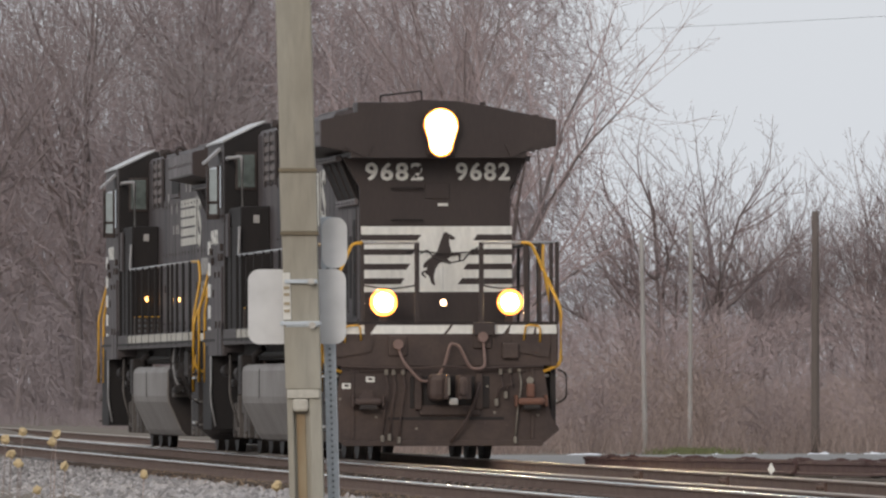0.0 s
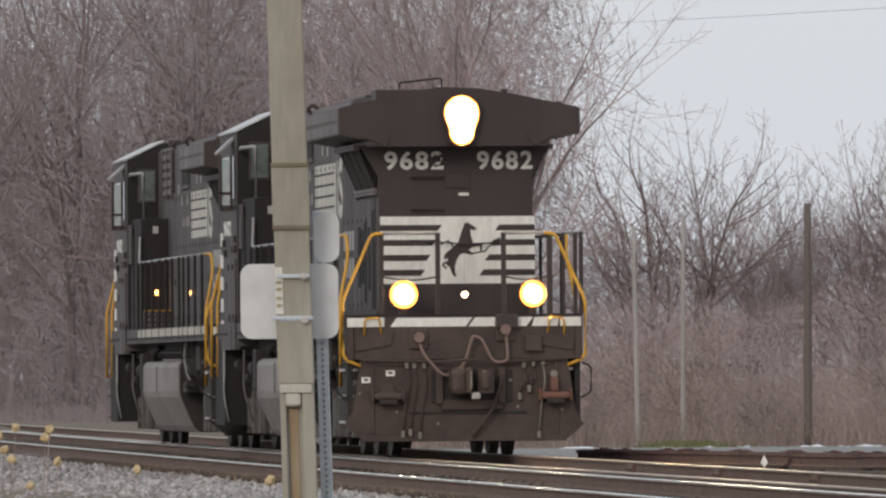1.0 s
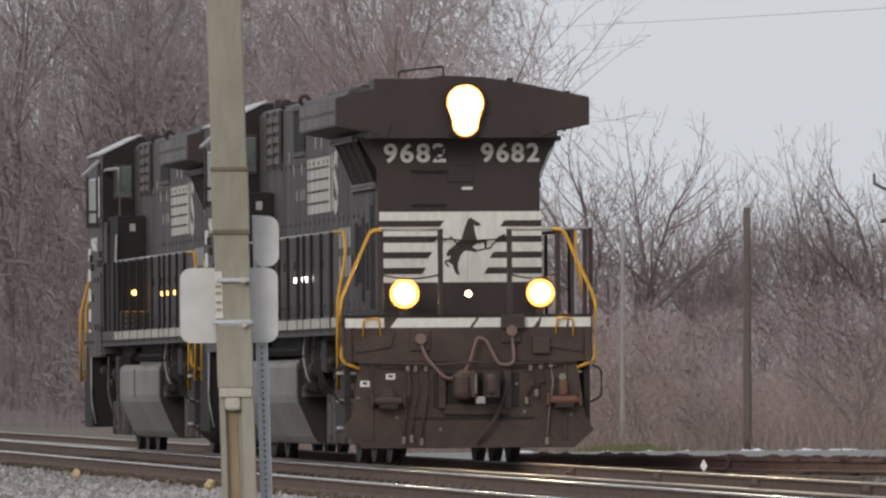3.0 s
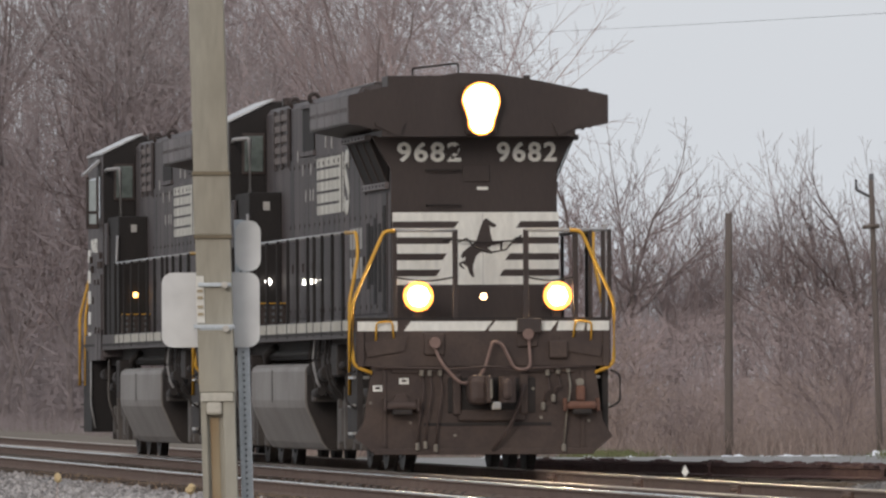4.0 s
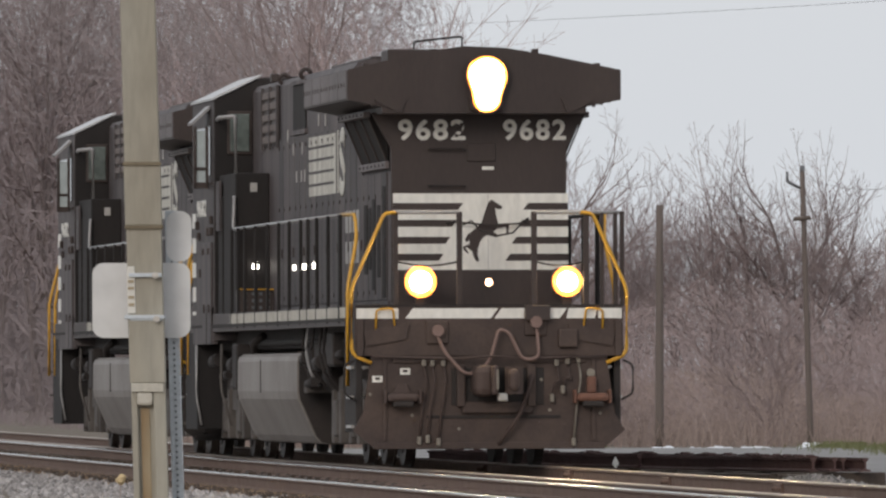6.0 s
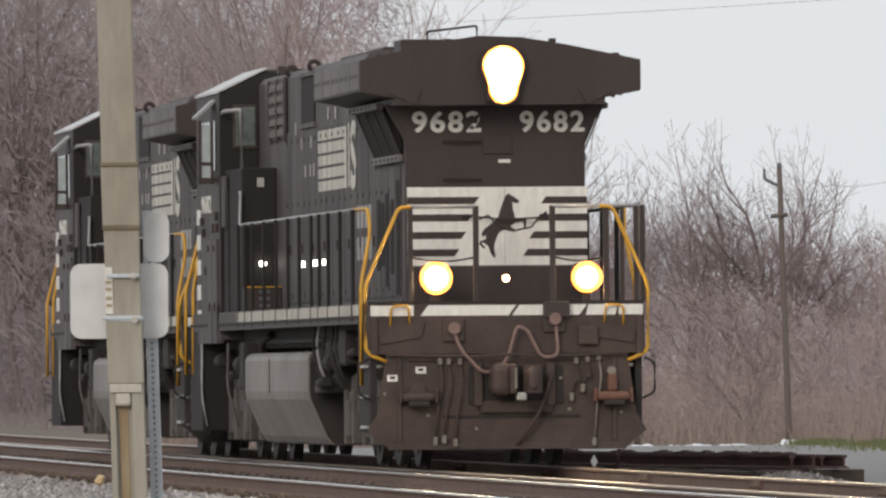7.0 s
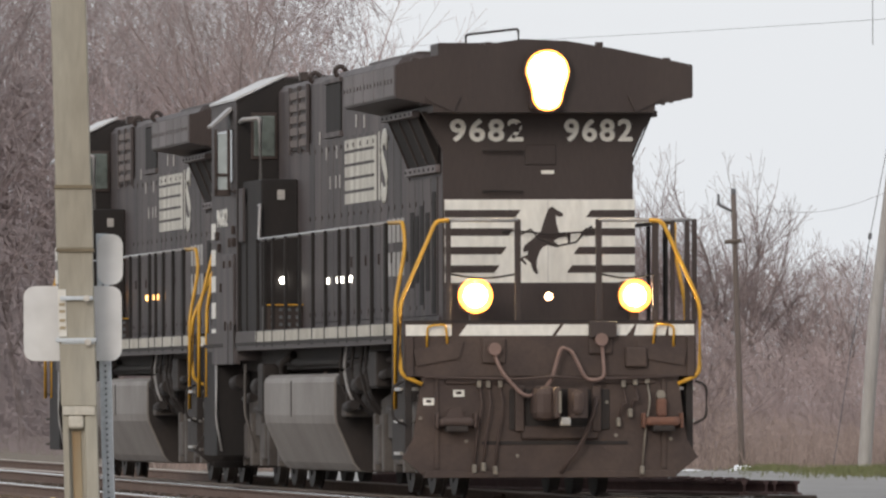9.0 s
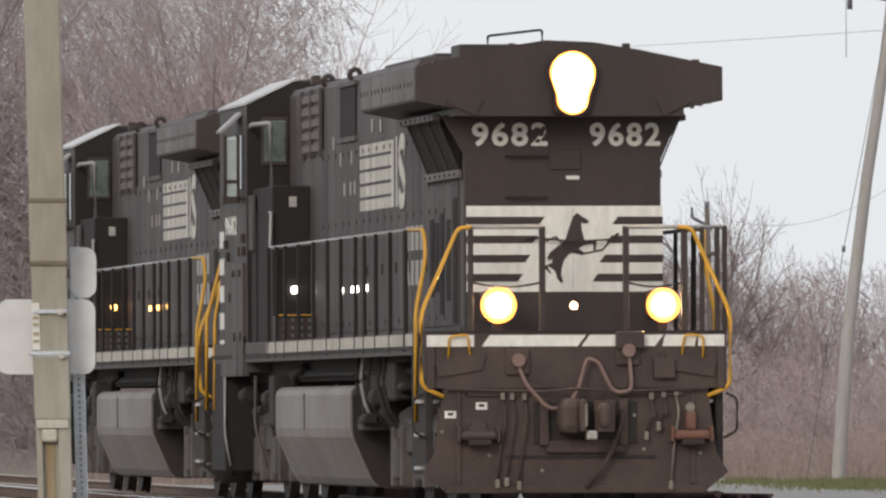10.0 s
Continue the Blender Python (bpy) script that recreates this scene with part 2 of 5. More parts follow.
def rocks(name, places, size, material, label, seed):
    """Loose stones, eight faces each, joined."""
    rng = np.random.default_rng(seed)
    base = np.array([(1, 0, 0), (0, 1, 0), (-1, 0, 0), (0, -1, 0), (0, 0, 1), (0, 0, -1)], float)
    tri = np.array([(0, 1, 4), (1, 2, 4), (2, 3, 4), (3, 0, 4), (1, 0, 5), (2, 1, 5), (3, 2, 5), (0, 3, 5)])
    n = len(places)
    s = size * rng.uniform(0.5, 1.3, (n, 1, 1)) * rng.uniform(0.6, 1.25, (n, 6, 1))
    turn = rng.uniform(0, 6.28, n)
    c, si = np.cos(turn)[:, None], np.sin(turn)[:, None]
    p = base[None] * s + rng.normal(0, size * 0.15, (n, 6, 3))
    q = np.stack([p[..., 0] * c - p[..., 1] * si, p[..., 0] * si + p[..., 1] * c, p[..., 2] * 0.75], -1) + np.array(places)[:, None]
    me = bpy.data.meshes.new(name)
    me.from_pydata(q.reshape(-1, 3).tolist(), [], (tri[None] + 6 * np.arange(n)[:, None, None]).reshape(-1, 3).tolist())
    me.materials.append(material)
    return tagged(new(name, me), label, "gravel", kind="stuff")


def island_variation(m, lo, hi):
    n, l = m.node_tree.nodes, m.node_tree.links
    geo, mr, hs = n.new("ShaderNodeNewGeometry"), n.new("ShaderNodeMapRange"), n.new("ShaderNodeHueSaturation")
    mr.inputs["To Min"].default_value, mr.inputs["To Max"].default_value = lo, hi
    l.new(geo.outputs["Random Per Island"], mr.inputs["Value"])
    b = n["Principled BSDF"]
    src = b.inputs["Base Color"].links[0].from_socket
    l.new(src, hs.inputs["Color"]), l.new(mr.outputs["Result"], hs.inputs["Value"])
    l.new(hs.outputs["Color"], b.inputs["Base Color"])


island_variation(STONE, 0.5, 1.45)
island_variation(REED, 0.7, 1.3)
build_ground()
build_ballast()


# ---- rails ----
def rail_mesh(name, place, top, material_top, a0, a1):
    """One rail as a swept section: foot, web and head; the running face has its own mesh."""
    sec = [(-0.07, -0.17), (0.07, -0.17), (0.07, -0.155), (0.012, -0.135), (0.012, -0.045), (0.036, -0.035), (0.036, -0.02), (-0.036, -0.02), (-0.036, -0.035), (-0.012, -0.045), (-0.012, -0.135), (-0.07, -0.155)]
    head = [(-0.036, -0.02), (0.036, -0.02), (0.036, -0.009), (0.025, 0.0), (-0.025, 0.0), (-0.036, -0.009)]
    n = int((a1 - a0) / 4) + 1
    made = []
    for nm, outline in ((name, sec), ("running_face", head)):
        bm = bmesh.new()
        rings = []
        for i in range(n):
            a = a0 + (a1 - a0) * i / (n - 1)
            u = place(a) + 0.025 * noise.noise((a * 0.09, top * 50, 1))
            dz = 0.006 * noise.noise((a * 0.11, top * 70, 5))
            rings.append([bm.verts.new(track(a, u + p[0], top + dz + p[1])) for p in outline])
        for p, q in zip(rings, rings[1:]):
            for k in range(len(outline)):
                j = (k + 1) % len(outline)
                bm.faces.new((p[k], p[j], q[j], q[k]))
        bm.faces.new(rings[0]), bm.faces.new(list(reversed(rings[-1])))
        bmesh.ops.recalc_face_normals(bm, faces=bm.faces[:])
        made.append(part(nm, bm, RUST if nm == name else material_top, made[0] if made else None))
    return made[0]


def near_u(a):
    return -0.75 - 0.7 * (a + 260) / 160


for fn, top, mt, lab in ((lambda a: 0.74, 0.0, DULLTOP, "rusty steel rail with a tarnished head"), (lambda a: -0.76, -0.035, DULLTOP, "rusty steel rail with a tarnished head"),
                         (near_u, -0.045, RAILTOP, "steel rail with a shiny polished head"), (lambda a: near_u(a) - 1.5, -0.1, RAILTOP, "steel rail with a shiny polished head")):
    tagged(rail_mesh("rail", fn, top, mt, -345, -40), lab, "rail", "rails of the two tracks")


def rail_frame(a, u, z):
    return Matrix.Translation(track(a, u, z)) @ pose(0, 0, 0, 0, 0, HEADING)


def build_joint_bars():
    bm = boxes((-0.05, 0.05, -0.3, 0.3, -0.15, -0.04), bev=0.01)
    for k in range(4):
        disc(-0.055, -0.22 + k * 0.145, -0.095, 0.022, 0.03, "x", 8, bm)
    box(bm, -0.11, 0.09, -0.16, 0.16, -0.19, -0.155)
    first = tagged(part("joint_bar", bm, RUST), "rusty bolted joint bar clamped on a rail", "joint bar", "joint bars on the rail")
    first.matrix_basis = rail_frame(-148, 0.74, 0)
    for a in (-139.5, -131, -122.5, -114, -105.5):
        copy_thing(first, rail_frame(a, 0.74, 0))


build_joint_bars()


def build_ties():
    bm = boxes((-1.3, 1.3, -0.115, 0.115, -0.09, 0.09), bev=0.012)
    first = None
    rng = random.Random(4)
    for i in range(170):
        a = -270 + i * 1.05
        m = rail_frame(a, -0.02, -0.27) @ pose(rng.uniform(-.05, .05), 0, 0, 0, 0, rng.uniform(-1, 1))
        if first is None:
            first = tagged(part("railway_tie", bm, TIE), "dark creosoted wooden railway tie in the ballast", "railway tie", "ties of the tracks")
            first.matrix_basis = m
        else:
            copy_thing(first, m)
        if i % 2 == 0 and a > -200:
            copy_thing(first, rail_frame(a + 0.5, near_u(a) - 0.75, -0.345))


build_ties()


def build_stones():
    rng = np.random.default_rng(11)
    pts = []
    while len(pts) < 15000:
        a, r = rng.uniform(-215, -85), rng.uniform(0, 1)
        u = -3.15 - 7.0 * r ** 1.3 + (0.9 if a < -150 else 0.3) * rng.uniform(0, 1)
        pts.append(track(a, u, -0.325 - 0.01 * max(0, -u - 4)))
    rocks("ballast_stones", pts, 0.062, STONE, "pale grey angular ballast stones, loosely heaped", 5)
    pts = []
    for k in range(2600):
        a = rng.uniform(-200, -108)
        u = rng.uniform(1.3, 4.6)
        pts.append(track(a, u, -0.27 - 0.03 * max(0, u - 2)))
    for k in range(1500):
        v, w = rng.normal(0, 1.9), rng.normal(0, 0.42)
        x, y = 4.75 - 0.11 * v + w, 140.5 + v
        pts.append((x, y, -0.31 + 0.17 * math.exp(-(v / 2.4) ** 2 - (w / 0.5) ** 2)))
    rocks("gravel_heap", pts, 0.06, STONE, "loose pale stones beside the old rails", 6)


build_stones()


# ---- old rails stacked on ties ----
def build_stack():
    stack = tagged(new("rail_stack"), "rusty maroon old rails piled on dark timbers beside the track", "rail pile")
    sec = [(-0.07, 0), (0.07, 0), (0.07, 0.015), (0.012, 0.035), (0.012, 0.125), (0.036, 0.135), (0.036, 0.17), (-0.036, 0.17), (-0.036, 0.135), (-0.012, 0.125), (-0.012, 0.035), (-0.07, 0.015)]
    rng = random.Random(3)

    def at(y, x, z, turn=0.0):
        return pose(5.3, 147.3, z, 0, 0, 14.1) @ pose(x, y, 0, 0, 0, turn)
    # x over the pile, then each rail from y0 to y1, top layer and bottom layer
    for x, y0, y1, z, turn in ((-0.27, 0.3, 4.6, -0.12, 0.2), (-0.25, 4.65, 8.3, -0.13, -0.3), (-0.28, 8.35, 13.2, -0.12, 0.1), (-0.26, 13.25, 19.5, -0.125, 0), (-0.08, 0.0, 10.1, -0.115, 0), (-0.09, 10.15, 20, -0.12, 0), (0.1, 0.25, 12, -0.12, 0.1), (0.28, -0.1, 20, -0.12, 0)):
        ob = part("rail", prism(sec, y0, y1, "y"), OLDRUST, stack)
        ob.matrix_basis = at(0, x, z, turn * 0.3)
    for i in range(10):
        ob = part("timber", boxes((-0.75, 0.65, -0.13, 0.13, -0.21, -0.005), bev=0.015), TIE, stack)
        ob.matrix_basis = at(0.5 + i * 2.1 + rng.uniform(-.2, .2), 0, -0.125, rng.uniform(-6, 6))
    ob = part("timber", boxes((-0.12, 0.12, -1.1, 4.2, -0.2, -0.02), bev=0.015), TIE, stack)
    ob.matrix_basis = at(0.2, -0.62, -0.13, 2)
    for i in range(26):
        ob = part("tie_plate", boxes((-0.09, 0.09, -0.11, 0.11, 0.172, 0.19), (-0.03, 0.05, -0.05, 0.05, 0.19, 0.205)), OLDRUST, stack)
        y = 0.4 + i * 0.42 if i < 14 else 6.5 + (i - 14) * 1.05
        ob.matrix_basis = at(y + rng.uniform(-.1, .1), rng.choice((-0.27, -0.08, 0.1)), -0.12, rng.uniform(-14, 14))
    return stack


build_stack()


def build_marker():
    post = tagged(new("track_marker"), "small white diamond marker on a short stake", "marker")
    foot = Matrix.Translation(track(-148.6, 2.45, -0.03)) @ pose(0, 0, 0, 0, 0, HEADING)
    for nm, bm, m in (("diamond", prism([(-0.045, 0), (0, -0.07), (0.045, 0), (0, 0.09)], -0.02, 0, "y"), WHITE), ("stake", boxes((-0.012, 0.012, 0.001, 0.02, -0.36, 0.03)), TIE)):
        part(nm, bm, m, post).matrix_basis = foot


build_marker()


# ---- road, snow, grass ----
def build_road():
    bm = bmesh.new()
    rows = []
    for i in range(40):
        x = -8 + i * 1.4
        e = 1.2 * noise.noise((x * 0.4, 2, 0))
        near = max(70, 190 - 8.78 * (x + 0.7)) if x > -0.7 else 190 + e
        rows.append([bm.verts.new((x, y, ground_z(x, y) + 0.03)) for y in (near, near + (205 - near) * 0.5, 205, 220, 231 + e)])
    for p, q in zip(rows, rows[1:]):
        for k in range(4):
            bm.faces.new((p[k], q[k], q[k + 1], p[k + 1]))
    return tagged(part("road", bm, ROAD), "grey gravel service road along the woods", "road", kind="structure")


def lump(name, x, y, lx, ly, h, material, label, cat, seed):
    bm = bmesh.new()
    n = 26
    grid = []
    for j in range(9):
        row = []
        for i in range(n):
            u, v = i / (n - 1) * 2 - 1, j / 8 * 2 - 1
            k = max(0, 1 - u * u) * max(0, 1 - v * v)
            k *= 0.55 + 0.9 * noise.noise((u * 3 + seed, v * 2, seed)) + 0.35
            px, py = x + u * lx + 0.1 * noise.noise((u * 4, v * 3, seed)), y + v * ly
            row.append(bm.verts.new((px, py, ground_z(px, py) - 0.02 + max(0, h * k))))
        grid.append(row)
    for a, b in zip(grid, grid[1:]):
        for i in range(n - 1):
            f = bm.faces.new((a[i], a[i + 1], b[i + 1], b[i]))
            f.smooth = True
    return tagged(part(name, bm, material), label, cat)


build_road()
for az, half, h, sd in ((1.225, 0.28, 0.2, 1), (1.48, 0.3, 0.16, 2), (1.66, 0.42, 0.16, 3), (1.925, 0.36, 0.28, 4), (0.55, 0.35, 0.12, 5), (0.72, 0.2, 0.1, 6), (0.9, 0.22, 0.1, 7), (0.1, 0.5, 0.14, 8), (1.36, 0.14, 0.12, 9), (2.3, 0.2, 0.08, 10)):
    y = 233 + (sd % 3)
    lump("snow_patch", math.tan(radians(az)) * y, y, half * 1.15, 1.4, h * 0.42, SNOW, "thin old white snow patch at the road edge", "snow", sd * 3.7)


def blades(name, spots, height, width, material, label, lean, seed, cat="plants"):
    """Thin three-sided stalks, joined."""
    rng = np.random.default_rng(seed)
    n = len(spots)
    p = np.array(spots, float)
    h = height * rng.uniform(0.35, 1.2, n)
    w = width * rng.uniform(0.6, 1.4, n)
    tip = p + np.stack([rng.normal(0, lean, n) * h, rng.normal(0, lean, n) * h, h], -1)
    mid = (p + tip) / 2 + np.stack([rng.normal(0, lean * 0.25, n) * h, 0 * h, 0.04 * h], -1)
    vs, fs = [], []
    for k in range(3):
        o = np.stack([np.cos(k * 2.094) * w, np.sin(k * 2.094) * w, 0 * w], -1)
        vs += [p + o, mid + o * 0.7, tip + o * 0.15]
    v = np.stack(vs, 1).reshape(-1, 3)
    quad = []
    for k in range(3):
        j = (k + 1) % 3
        quad += [(k * 3, j * 3, j * 3 + 1, k * 3 + 1), (k * 3 + 1, j * 3 + 1, j * 3 + 2, k * 3 + 2)]
    f = (np.array(quad)[None] + 9 * np.arange(n)[:, None, None]).reshape(-1, 4)
    me = bpy.data.meshes.new(name)
    me.from_pydata(v.tolist(), [], f.tolist())
    me.materials.append(material)
    return tagged(new(name, me), label, cat, kind="stuff")


def build_brush():
    rng = np.random.default_rng(21)
    sp = []
    for k in range(5000):
        y = rng.uniform(238, 262)
        x = rng.uniform(-5, 16) * y / 260
        sp.append((x, y, ground_z(x, y) - 0.02))
    blades("dry_brush", sp, 0.75, 0.009, REED, "dense dry reddish-brown winter weeds and reeds", 0.3, 1, "brush")
    sp = []
    for k in range(5000):
        y = rng.uniform(290, 345)
        x = rng.uniform(-20, -1.5) * y / 300
        sp.append((x, y, ground_z(x, y) - 0.02))
    blades("undergrowth", sp, 0.5, 0.007, DIMWOOD, "leafless grey undergrowth below the woods", 0.3, 3, "brush")
    sp = []
    for k in range(6500):
        c = min(rng.integers(0, 8), 3)
        x, y = ((8.3, 231.5), (10.2, 230), (2.6, 236), (10.4, 220))[c]
        x, y = x + rng.normal(0, (0.3, 0.55, 0.4, 1.1)[c]), y + rng.normal(0, (1.8, 1.8, 1.8, 7)[c])
        sp.append((x, y, ground_z(x, y)))
    blades("green_grass", sp, 0.14, 0.012, GRASS, "low fresh green grass at the road edge", 0.4, 4, "grass")
    sp = [track(rng.uniform(-185, -95), 0, 0) for k in range(1)]
    for k in range(3800):
        a = rng.uniform(-185, -92)
        sp.append(track(a, near_u(a) - 1.5 - 0.32 + rng.normal(0, 0.13), -0.33))
    blades("dry_grass", sp[1:], 0.09, 0.006, DRYGRASS, "short dry tan grass along the near rail", 0.5, 9, "grass")
    # tangles of fine twigs that fill the woods and the brush
    def tangle(name, count, az0, az1, y0, y1, top, rough, length, r, material, label, seed, base=0.0, up=0.35):
        rng = np.random.default_rng(seed)
        az, y = rng.uniform(az0, az1, count), rng.uniform(y0, y1, count)
        az += rng.normal(0, 0.13, count) + 0.1 * np.sin(y * 0.5)
        x = np.tan(np.radians(az)) * y
        hill = top + rough * (np.sin(x * 0.9 + seed) * 0.4 + np.sin(x * 0.37 + 1.7 * seed) * 0.6 + np.sin(x * 2.3 + y * 0.2) * 0.25)
        z = base + (hill - base) * rng.uniform(0, 1, count) + np.array([ground_z(p, q) for p, q in zip(x, y)])
        p = np.stack([x, y, z], -1)
        d = rng.normal(0, 1, (count, 3)) + np.array((0, 0, up))
        d[:, 1] *= 0.6
        d *= (length * rng.uniform(0.4, 1.3, count) / np.linalg.norm(d, axis=1))[:, None]
        d[:, 2] = np.abs(d[:, 2])
        w = r * rng.uniform(0.6, 1.5, count)
        vs = []
        for k in range(3):
            o = np.stack([np.cos(k * 2.094) * w, 0.6 * np.sin(k * 2.094) * w, 0.8 * np.sin(k * 2.094 + 0.8) * w], -1)
            vs += [p + o, p + d + o * 0.45]
        quad = [(0, 2, 3, 1), (2, 4, 5, 3), (4, 0, 1, 5)]
        f = (np.array(quad)[None] + 6 * np.arange(count)[:, None, None]).reshape(-1, 4)
        me = bpy.data.meshes.new(name)
        me.from_pydata(np.stack(vs, 1).reshape(-1, 3).tolist(), [], f.tolist())
        me.materials.append(material)
        return tagged(new(name, me), label, "woods", kind="stuff")

    tangle("far_woods", 70000, -3.4, 0.05, 322, 430, 17.5, 1.0, 0.85, 0.0105, DIMWOOD, "dense far grey-brown woods of fine bare twigs", 5)
    tangle("far_woods", 42000, 0.0, 3.6, 336, 410, 5.3, 1.0, 0.6, 0.007, DIMWOOD, "low far mauve-grey woods of fine bare twigs", 6)
    tangle("thicket", 30000, -0.6, 3.3, 262, 310, 2.9, 0.8, 0.38, 0.0042, TWIG, "tangled reddish-brown leafless thicket", 7)
    tangle("thicket", 18000, -0.4, 3.3, 240, 258, 1.35, 0.6, 0.3, 0.0034, REED, "dry tan tangled weeds at the road edge", 8)
    sp = []
    for k in range(2600):
        y = rng.uniform(400, 470)
        x = rng.uniform(-30, -2) * y / 450
        sp.append((x, y, ground_z(x, y) - 0.1))
    blades("far_stems", sp, 13.0, 0.045, DIMWOOD, "thin bare grey stems of the far woods", 0.12, 5, "woods")


build_brush()


# ---- bare trees ----
def tree_meshes(seed, height, lean=0.0, levels=5, open_crown=0.45, stem=0.014, first=0.3, stems=1, tint=None, spread=1.0, lift=0.04, keep=1.0, wobble=0.11):
    """Trunk with limbs, and its twigs, as two meshes of tapered sticks."""
    rng = random.Random(seed)
    thick, thin = [], []

    def grow(p, d, length, r, level):
        steps = (6, 5, 4, 3, 2, 2)[level] if level < levels else 1
        q = p
        kids = []
        for i in range(steps):
            d = (d + Vector((rng.gauss(0, wobble), rng.gauss(0, wobble), rng.gauss(lift, 0.06)))).normalized()
            e = q + d * (length / steps)
            r1 = r * (1 - 0.55 * (i + 1) / steps)
            r0 = r * (1 - 0.55 * i / steps)
            (thick if level < 2 else thin).append((q, e, r0, r1))
            if level > 0 or (i + 1) / steps > first:
                kids.append((e, d, r1))
            q = e
        if level >= levels:
            return
        for e, dd, r1 in kids:
            for _ in range(2 if level < 2 else 1):
                if keep < 1 and level > 0 and rng.random() > keep:
                    continue
                side = Vector((rng.gauss(0, 1), rng.gauss(0, 1), rng.gauss(0.15, 0.45))).normalized()
                grow(e, (dd * (1 - open_crown) + side * open_crown).normalized(), length * (rng.uniform(0.42, 0.68) if level < 2 else rng.uniform(0.32, 0.55)), r1 * (rng.uniform(0.6, 0.85) if level < 2 else rng.uniform(0.45, 0.7)), level + 1)
        grow(q, d, length * (0.6 if level < 2 else 0.42), r * 0.45, level + 1)

    for k in range(stems):
        tilt = Vector((lean, 0, 1)) if stems == 1 else Vector((rng.gauss(0, 0.35), rng.gauss(0, 0.35), 1))
        grow(Vector((0, 0, 0)), tilt.normalized(), 1.0, stem * 2, 0 if stems == 1 else 1)
    top = max(s[1].z for s in thick + thin)
    grow_by = height / top
    out = []
    for nm, segs, sides in (("trunk", thick, 6), ("crown", thin, 3)):
        v, f = [], []
        for a, b, r0, r1 in segs:
            q = (b - a).to_track_quat("Z", "Y")
            k0 = len(v)
            for c, r in ((a, r0), (b, r1)):
                r = max(r * grow_by, 0.005)
                for k in range(sides):
                    t = 2 * math.pi * k / sides
                    v.append(Vector((c.x * spread, c.y * spread, c.z)) * grow_by + q @ Vector((r * math.cos(t), r * math.sin(t), 0)))
            for k in range(sides):
                j = (k + 1) % sides
                f.append((k0 + k, k0 + j, k0 + sides + j, k0 + sides + k))
        me = bpy.data.meshes.new(nm)
        me.from_pydata([tuple(x) for x in v], [], f)
        me.materials.append(tint or (BARK if nm == "trunk" else TWIG))
        out.append(me)
    return out


def make_tree(meshes, label, name="bare_tree", cat="tree", group="bare trees of the woods"):
    t = tagged(new(name), label, cat, group)
    for nm, me in zip(("trunk", "crown"), meshes):
        new(nm if name == "bare_tree" else ("stem", "crown")[nm == "crown"], me).parent = t
    return t


KINDS = [tree_meshes(1, 16, 0.08, 4, 0.5, 0.0075, spread=0.85, lift=0.03, wobble=0.1, keep=0.85), tree_meshes(2, 17, -0.06, 4, 0.52, 0.0075, spread=0.8, lift=0.03, wobble=0.1, keep=0.85), tree_meshes(3, 14, 0.12, 4, 0.5, 0.009, spread=0.85, lift=0.02, wobble=0.1, keep=0.85), tree_meshes(7, 8.5, 0.03, 4, 0.5, 0.0105, 0.5, lift=0.13, keep=0.72, wobble=0.1, spread=1.1), tree_meshes(9, 8.5, -0.1, 4, 0.6, 0.0145, 0.3, lift=0.17, keep=0.72, wobble=0.13, spread=1.3), tree_meshes(12, 7.3, 0.0, 4, 0.4, 0.008, 0.2, lift=0.14, wobble=0.08, keep=0.66, spread=1.1), tree_meshes(15, 7.5, 0.0, 4, 0.55, 0.0095, 0.3, lift=0.15, wobble=0.12, keep=0.66, spread=1.2)]
LABELS = ["tall bare tree with many fine grey twigs", "tall leafless tree with a dense twiggy crown", "leaning bare tree with spreading branches", "slender leafless tree with upright branches", "small bare tree with an open forked crown", "thin leafless sapling with upright twigs", "low bare tree with a rounded twiggy crown"]
SHRUBS = [tree_meshes(31, 2.6, 0, 4, 0.5, 0.007, 0.1, 7, REED, lift=0.03, keep=0.8, wobble=0.2), tree_meshes(32, 2.2, 0, 4, 0.6, 0.007, 0.1, 7, TWIG, lift=0.02, keep=0.8, wobble=0.22), tree_meshes(33, 3.2, 0, 4, 0.45, 0.006, 0.1, 6, TWIG, lift=0.04, keep=0.8, wobble=0.18)]
SHRUB_LABELS = ["leafless reddish-brown shrub with fine twigs", "low bare grey-brown shrub, tangled", "tall leafless brown shrub with upright stems"]


def plant(kind, az, y, scale=1.0, turn=None, rng=random.Random(8)):
    x = math.tan(radians(az)) * y
    m = pose(x, y, ground_z(x, y) - 0.1, 0, 0, rng.uniform(0, 360) if turn is None else turn) @ Matrix.Scale(scale, 4)
    t = make_tree(KINDS[kind], LABELS[kind])
    t.matrix_basis = m
    return t


